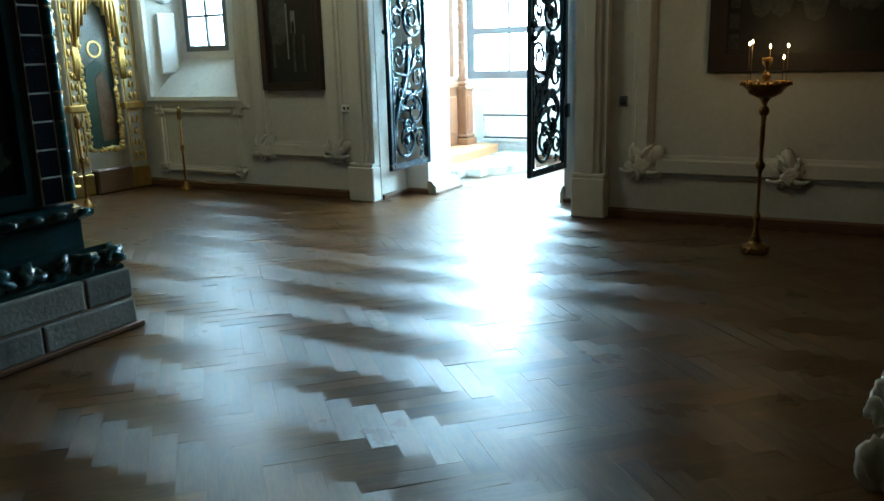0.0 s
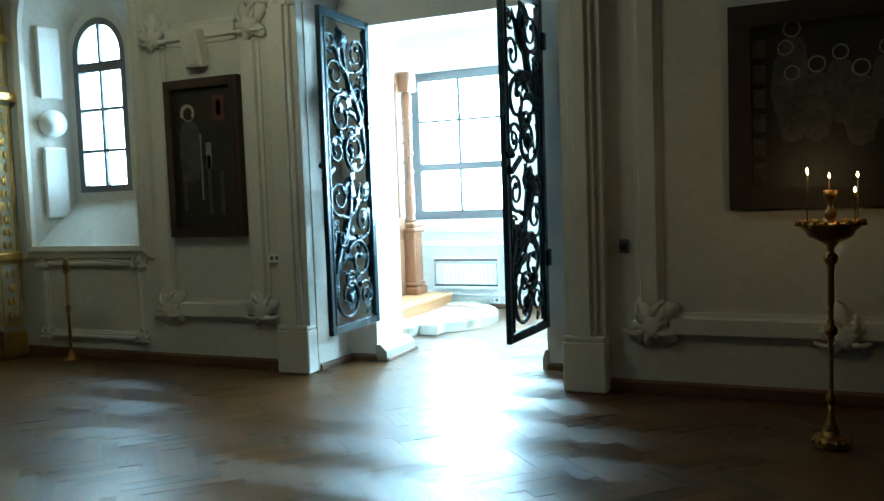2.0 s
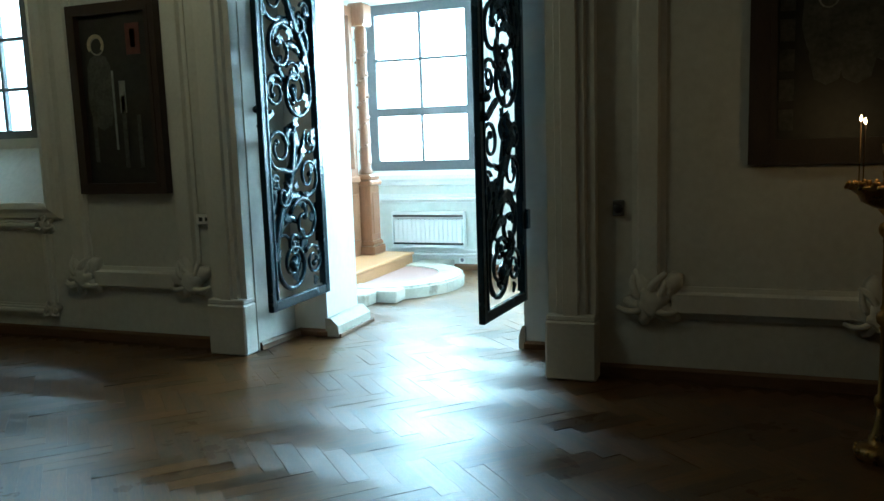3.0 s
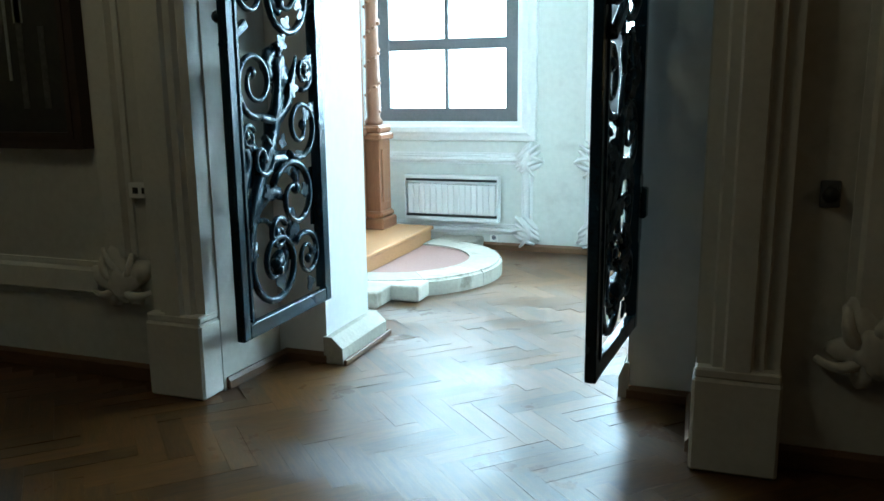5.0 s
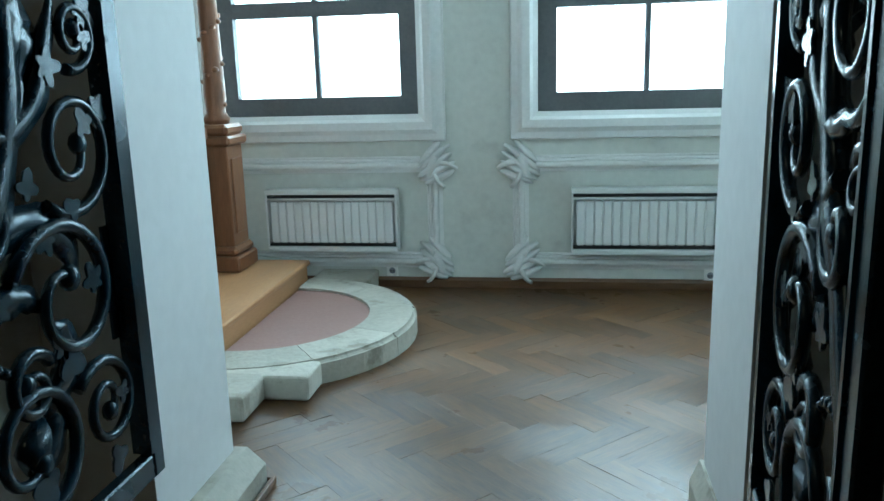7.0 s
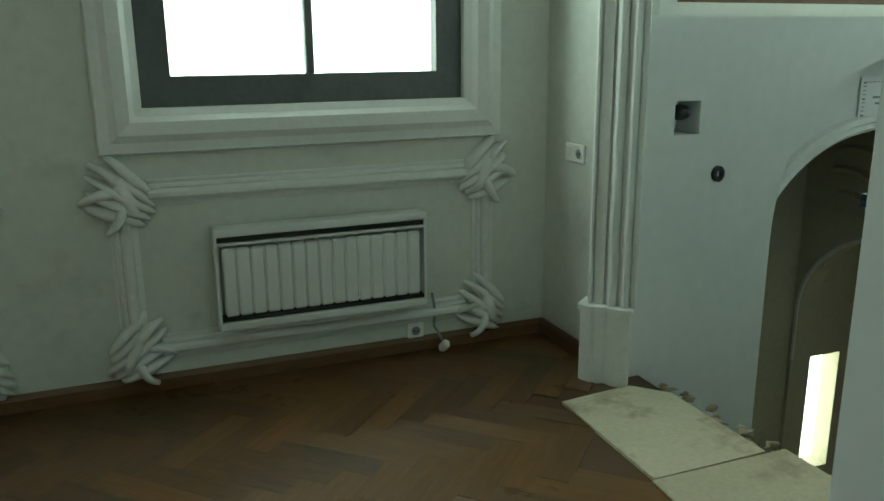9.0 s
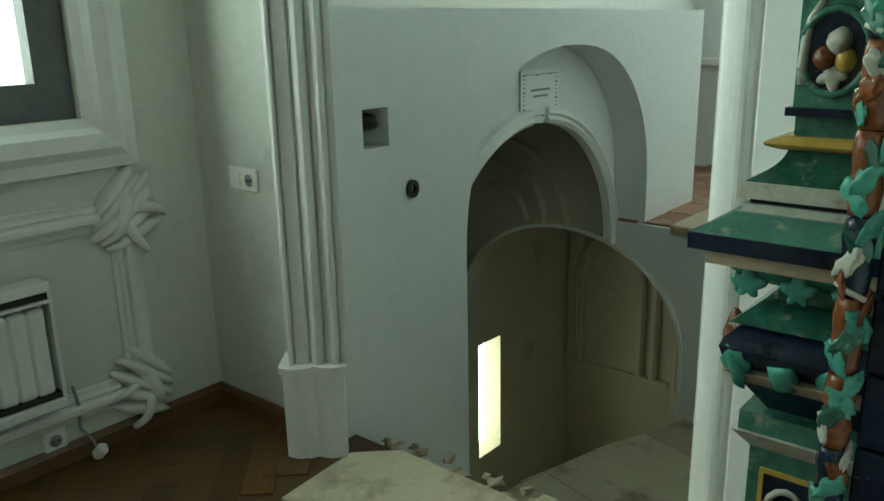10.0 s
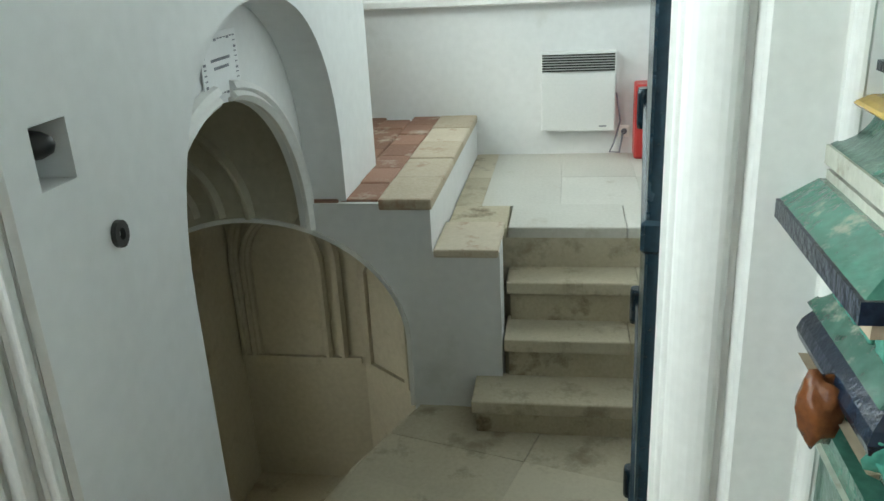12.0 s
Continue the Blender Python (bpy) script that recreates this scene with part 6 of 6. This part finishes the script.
part("slab", box(1.273, 1.70, 9.8, 10.135, -0.02, 0.058, 0.008), M_RISER, land)
bk = thing("brick_platform", (0, 0, 0), "worn red brick paving with a pale stone edge on the platform", "paving", "", "structure")
for i in range(5):
    x = 0.82 + i * 0.425
    part("edge_stone", box(x, x + 0.42, 10.13, 10.40, 0.30, 0.36 - 0.004 * (i % 2), 0.014, seg=2), M_EDGE, bk)
for i in range(7):
    for j in range(5):
        x = 0.86 + i * 0.30 - 0.12 * (j % 2)
        y = 10.405 + j * 0.205
        part("brick", box(max(x, 0.84), x + 0.294, y, y + 0.199, 0.30, 0.352 + 0.004 * ((i * 3 + j * 5) % 4 - 2) / 2, 0.006), M_BRICK, bk)
# lower paving with the diagonal edge of the well
lower = thing("stair_hall_paving", (0, 0, 0), "worn limestone slabs of the lower stair hall floor", "paving", "", "structure")


def clip_poly(poly, a, b):
    """Keep the part of poly on the low-y side of the line a-b (a left of b)."""
    def side(p):
        return (b[0] - a[0]) * (p[1] - a[1]) - (b[1] - a[1]) * (p[0] - a[0])
    out = []
    for i, p in enumerate(poly):
        q = poly[(i + 1) % len(poly)]
        sp_, sq = side(p), side(q)
        if sp_ <= 0:
            out.append(p)
        if sp_ * sq < 0:
            k = sp_ / (sp_ - sq)
            out.append((p[0] + (q[0] - p[0]) * k, p[1] + (q[1] - p[1]) * k))
    return out


ca, sa = math.cos(radians(15.6)), math.sin(radians(15.6))
for i in range(-5, 5):
    for j in range(-3, 3):
        u0, v0 = i * 0.367, j * 0.74
        q = [(u0, v0), (u0 + 0.364, v0), (u0 + 0.364, v0 + 0.737), (u0, v0 + 0.737)]
        w = [(0.357 + u * ca + v * sa, 9.668 - u * sa + v * ca) for u, v in q]
        for a, b_ in (((-0.82, 10.66), (-0.3, 10.63)), ((-0.3, 10.63), (0.25, 10.48)), ((0.25, 10.48), (0.83, 10.25))):
            w = clip_poly(w, a, b_) if len(w) > 2 else w
        for a, b_ in (((1.2, 8.63), (-2, 8.63)), ((0.85, 12), (0.85, 8)), ((-0.85, 8), (-0.85, 12))):
            w = clip_poly(w, a, b_) if len(w) > 2 else w
        if len(w) > 2:
            part("slab", sheet("z", w, [], -0.86, -0.81 - 0.003 * ((i + j) % 2)), M_STONE, lower)
part("bed", sheet("z", [(-1.5, 8.63), (0.9, 8.63), (0.9, 10.21), (0.25, 10.47), (-0.3, 10.62), (-0.82, 10.65), (-1.5, 10.6)], [], -1.2, -0.862), M_CLAY, lower)
for i in range(3):
    structure("well_step", sheet("z", [(0.83, 10.27 + i * 0.02), (0.83, 10.6 + i * 0.3), (-0.82, 11.15 + i * 0.3), (-0.82, 10.84 + i * 0.02)], [], -2.4, -1.45 - i * 0.25), M_STONE, "worn stone step down into the well", "step")
th = thing("threshold_steps", (0, 0, 0), "broad worn threshold slabs and rough steps down to the stair hall", "steps", "", "structure")
part("slab", sheet("z", [(-1.98, 9.80), (-1.50, 9.80), (-1.50, 10.34), (-1.62, 10.47), (-1.96, 10.44)], [], -0.2, 0.008), M_STONE, th)
part("slab", sheet("z", [(-2.02, 9.36), (-1.42, 9.36), (-1.42, 9.79), (-1.99, 9.797)], [], -0.2, 0.006), M_STONE, th)
for i in range(2):
    x = -1.48 + i * 0.31
    part("rough_step", box(x, x + 0.33, 8.63, 10.56, -1.0, -0.25 - 0.28 * i, 0.02), M_STONE, th)
for i in range(14):
    part("mortar_crumb", blob((-1.47 + 0.03 * (i % 3), 9.75 + i * 0.055, -0.015 - 0.012 * (i % 2)), (0.028 - 0.012 * (i % 2), 0.03 - 0.008 * (i % 3), 0.010), rough=1.6, seed=i, sub=2), M_CLAY, th)

# ---------- parquet: herringbone blocks at 45 degrees ----------
structure("floor", box(-9.3, 4.3, -6.3, 8.43, -0.15, -0.006), M_JOINT, "parquet floor bed of the church", "floor")
fl = structure("floor_gallery", box(-9.3, -1.5, 8.43, 11.4, -0.15, -0.006), M_JOINT, "oak herringbone parquet of the church and gallery", "floor")
PW, PN = 0.106, 4
rnd = random.Random(11)


def on_floor(x, y):
    if y < 8.4:
        return -8.9 < x < 4.0 and -2.0 < y < YF + 0.03 or (-4.76 < x < -2.48 and YF <= y < YR + 0.03) or (-4.5 < x < -2.72 and y >= YR)
    return -9.0 < x < (-1.62 if y < 10.75 else -1.45) and y < WY + 0.2 and not (x > -2.0 and 9.34 < y < 10.45) and not (x < -5.2 and y > 8.7)


def plank_mesh(length):
    b = bmesh.new()
    g = 0.0002
    lo = [b.verts.new((sx * (length / 2 - g), sy * (PW / 2 - g), -0.004)) for sx, sy in ((-1, -1), (1, -1), (1, 1), (-1, 1))]
    hi = [b.verts.new((sx * (length / 2 - g), sy * (PW / 2 - g), 0.0)) for sx, sy in ((-1, -1), (1, -1), (1, 1), (-1, 1))]
    b.faces.new(hi)
    for k in range(4):
        b.faces.new((lo[k], lo[(k + 1) % 4], hi[(k + 1) % 4], hi[k]))
    return b


L = PW * PN
one = bpy.data.meshes.new("parquet_block")
pb_ = plank_mesh(L)
pb_.to_mesh(one)
pb_.free()
one.materials.append(M_PARQUET)
verts, faces = [], []
count = 0
base = [v.co.copy() for v in one.vertices]
polys = [tuple(p.vertices) for p in one.polygons]
uvs = []
lay = one.uv_layers.new(name="UVMap")
for lp in one.loops:
    lay.data[lp.index].uv = base[lp.vertex_index].xy
R45 = Matrix.Rotation(radians(-45), 2)
for k in range(-80, 81):
    for c in range(-22, 23):
        for kind in (0, 1):
            ox, oy = k + c * PN, k - c * PN
            u, v = (ox + PN / 2, oy + 0.5) if kind == 0 else (ox + 0.5, oy + 1 + PN / 2)
            p = R45 @ Vector((u * PW, v * PW))
            x, y = p.x - 3.0, p.y + 4.5
            if not on_floor(x, y):
                continue
            m = pose(x, y, rnd.uniform(-0.0004, 0.0), rnd.gauss(0, 0.40 if y < 8.4 else 0.25), rnd.gauss(0, 0.15), -45 + 90 * kind)
            if abs(x + 2.4) < 1.15 and 4.2 < y < 7.6 and count < 300:
                ob = new("parquet_block", one)
                ob.parent = fl
                ob.matrix_basis = m
                count += 1
            else:
                s = len(verts)
                verts.extend([tuple(m @ q) for q in base])
                faces.extend([tuple(s + i for i in pl_) for pl_ in polys])
                sx, sy = rnd.random() * 30, rnd.random() * 30
                for pl_ in polys:
                    for i in pl_:
                        uvs += [base[i].x + sx, base[i].y + sy]
me = bpy.data.meshes.new("parquet_blocks")
me.from_pydata(verts, [], faces)
lay = me.uv_layers.new(name="UVMap")
lay.data.foreach_set("uv", uvs)
me.materials.append(M_PARQUET)
rest = new("parquet_blocks", me)
rest.parent = fl
tagged(rest, "oak herringbone parquet blocks", "", "", "stuff")
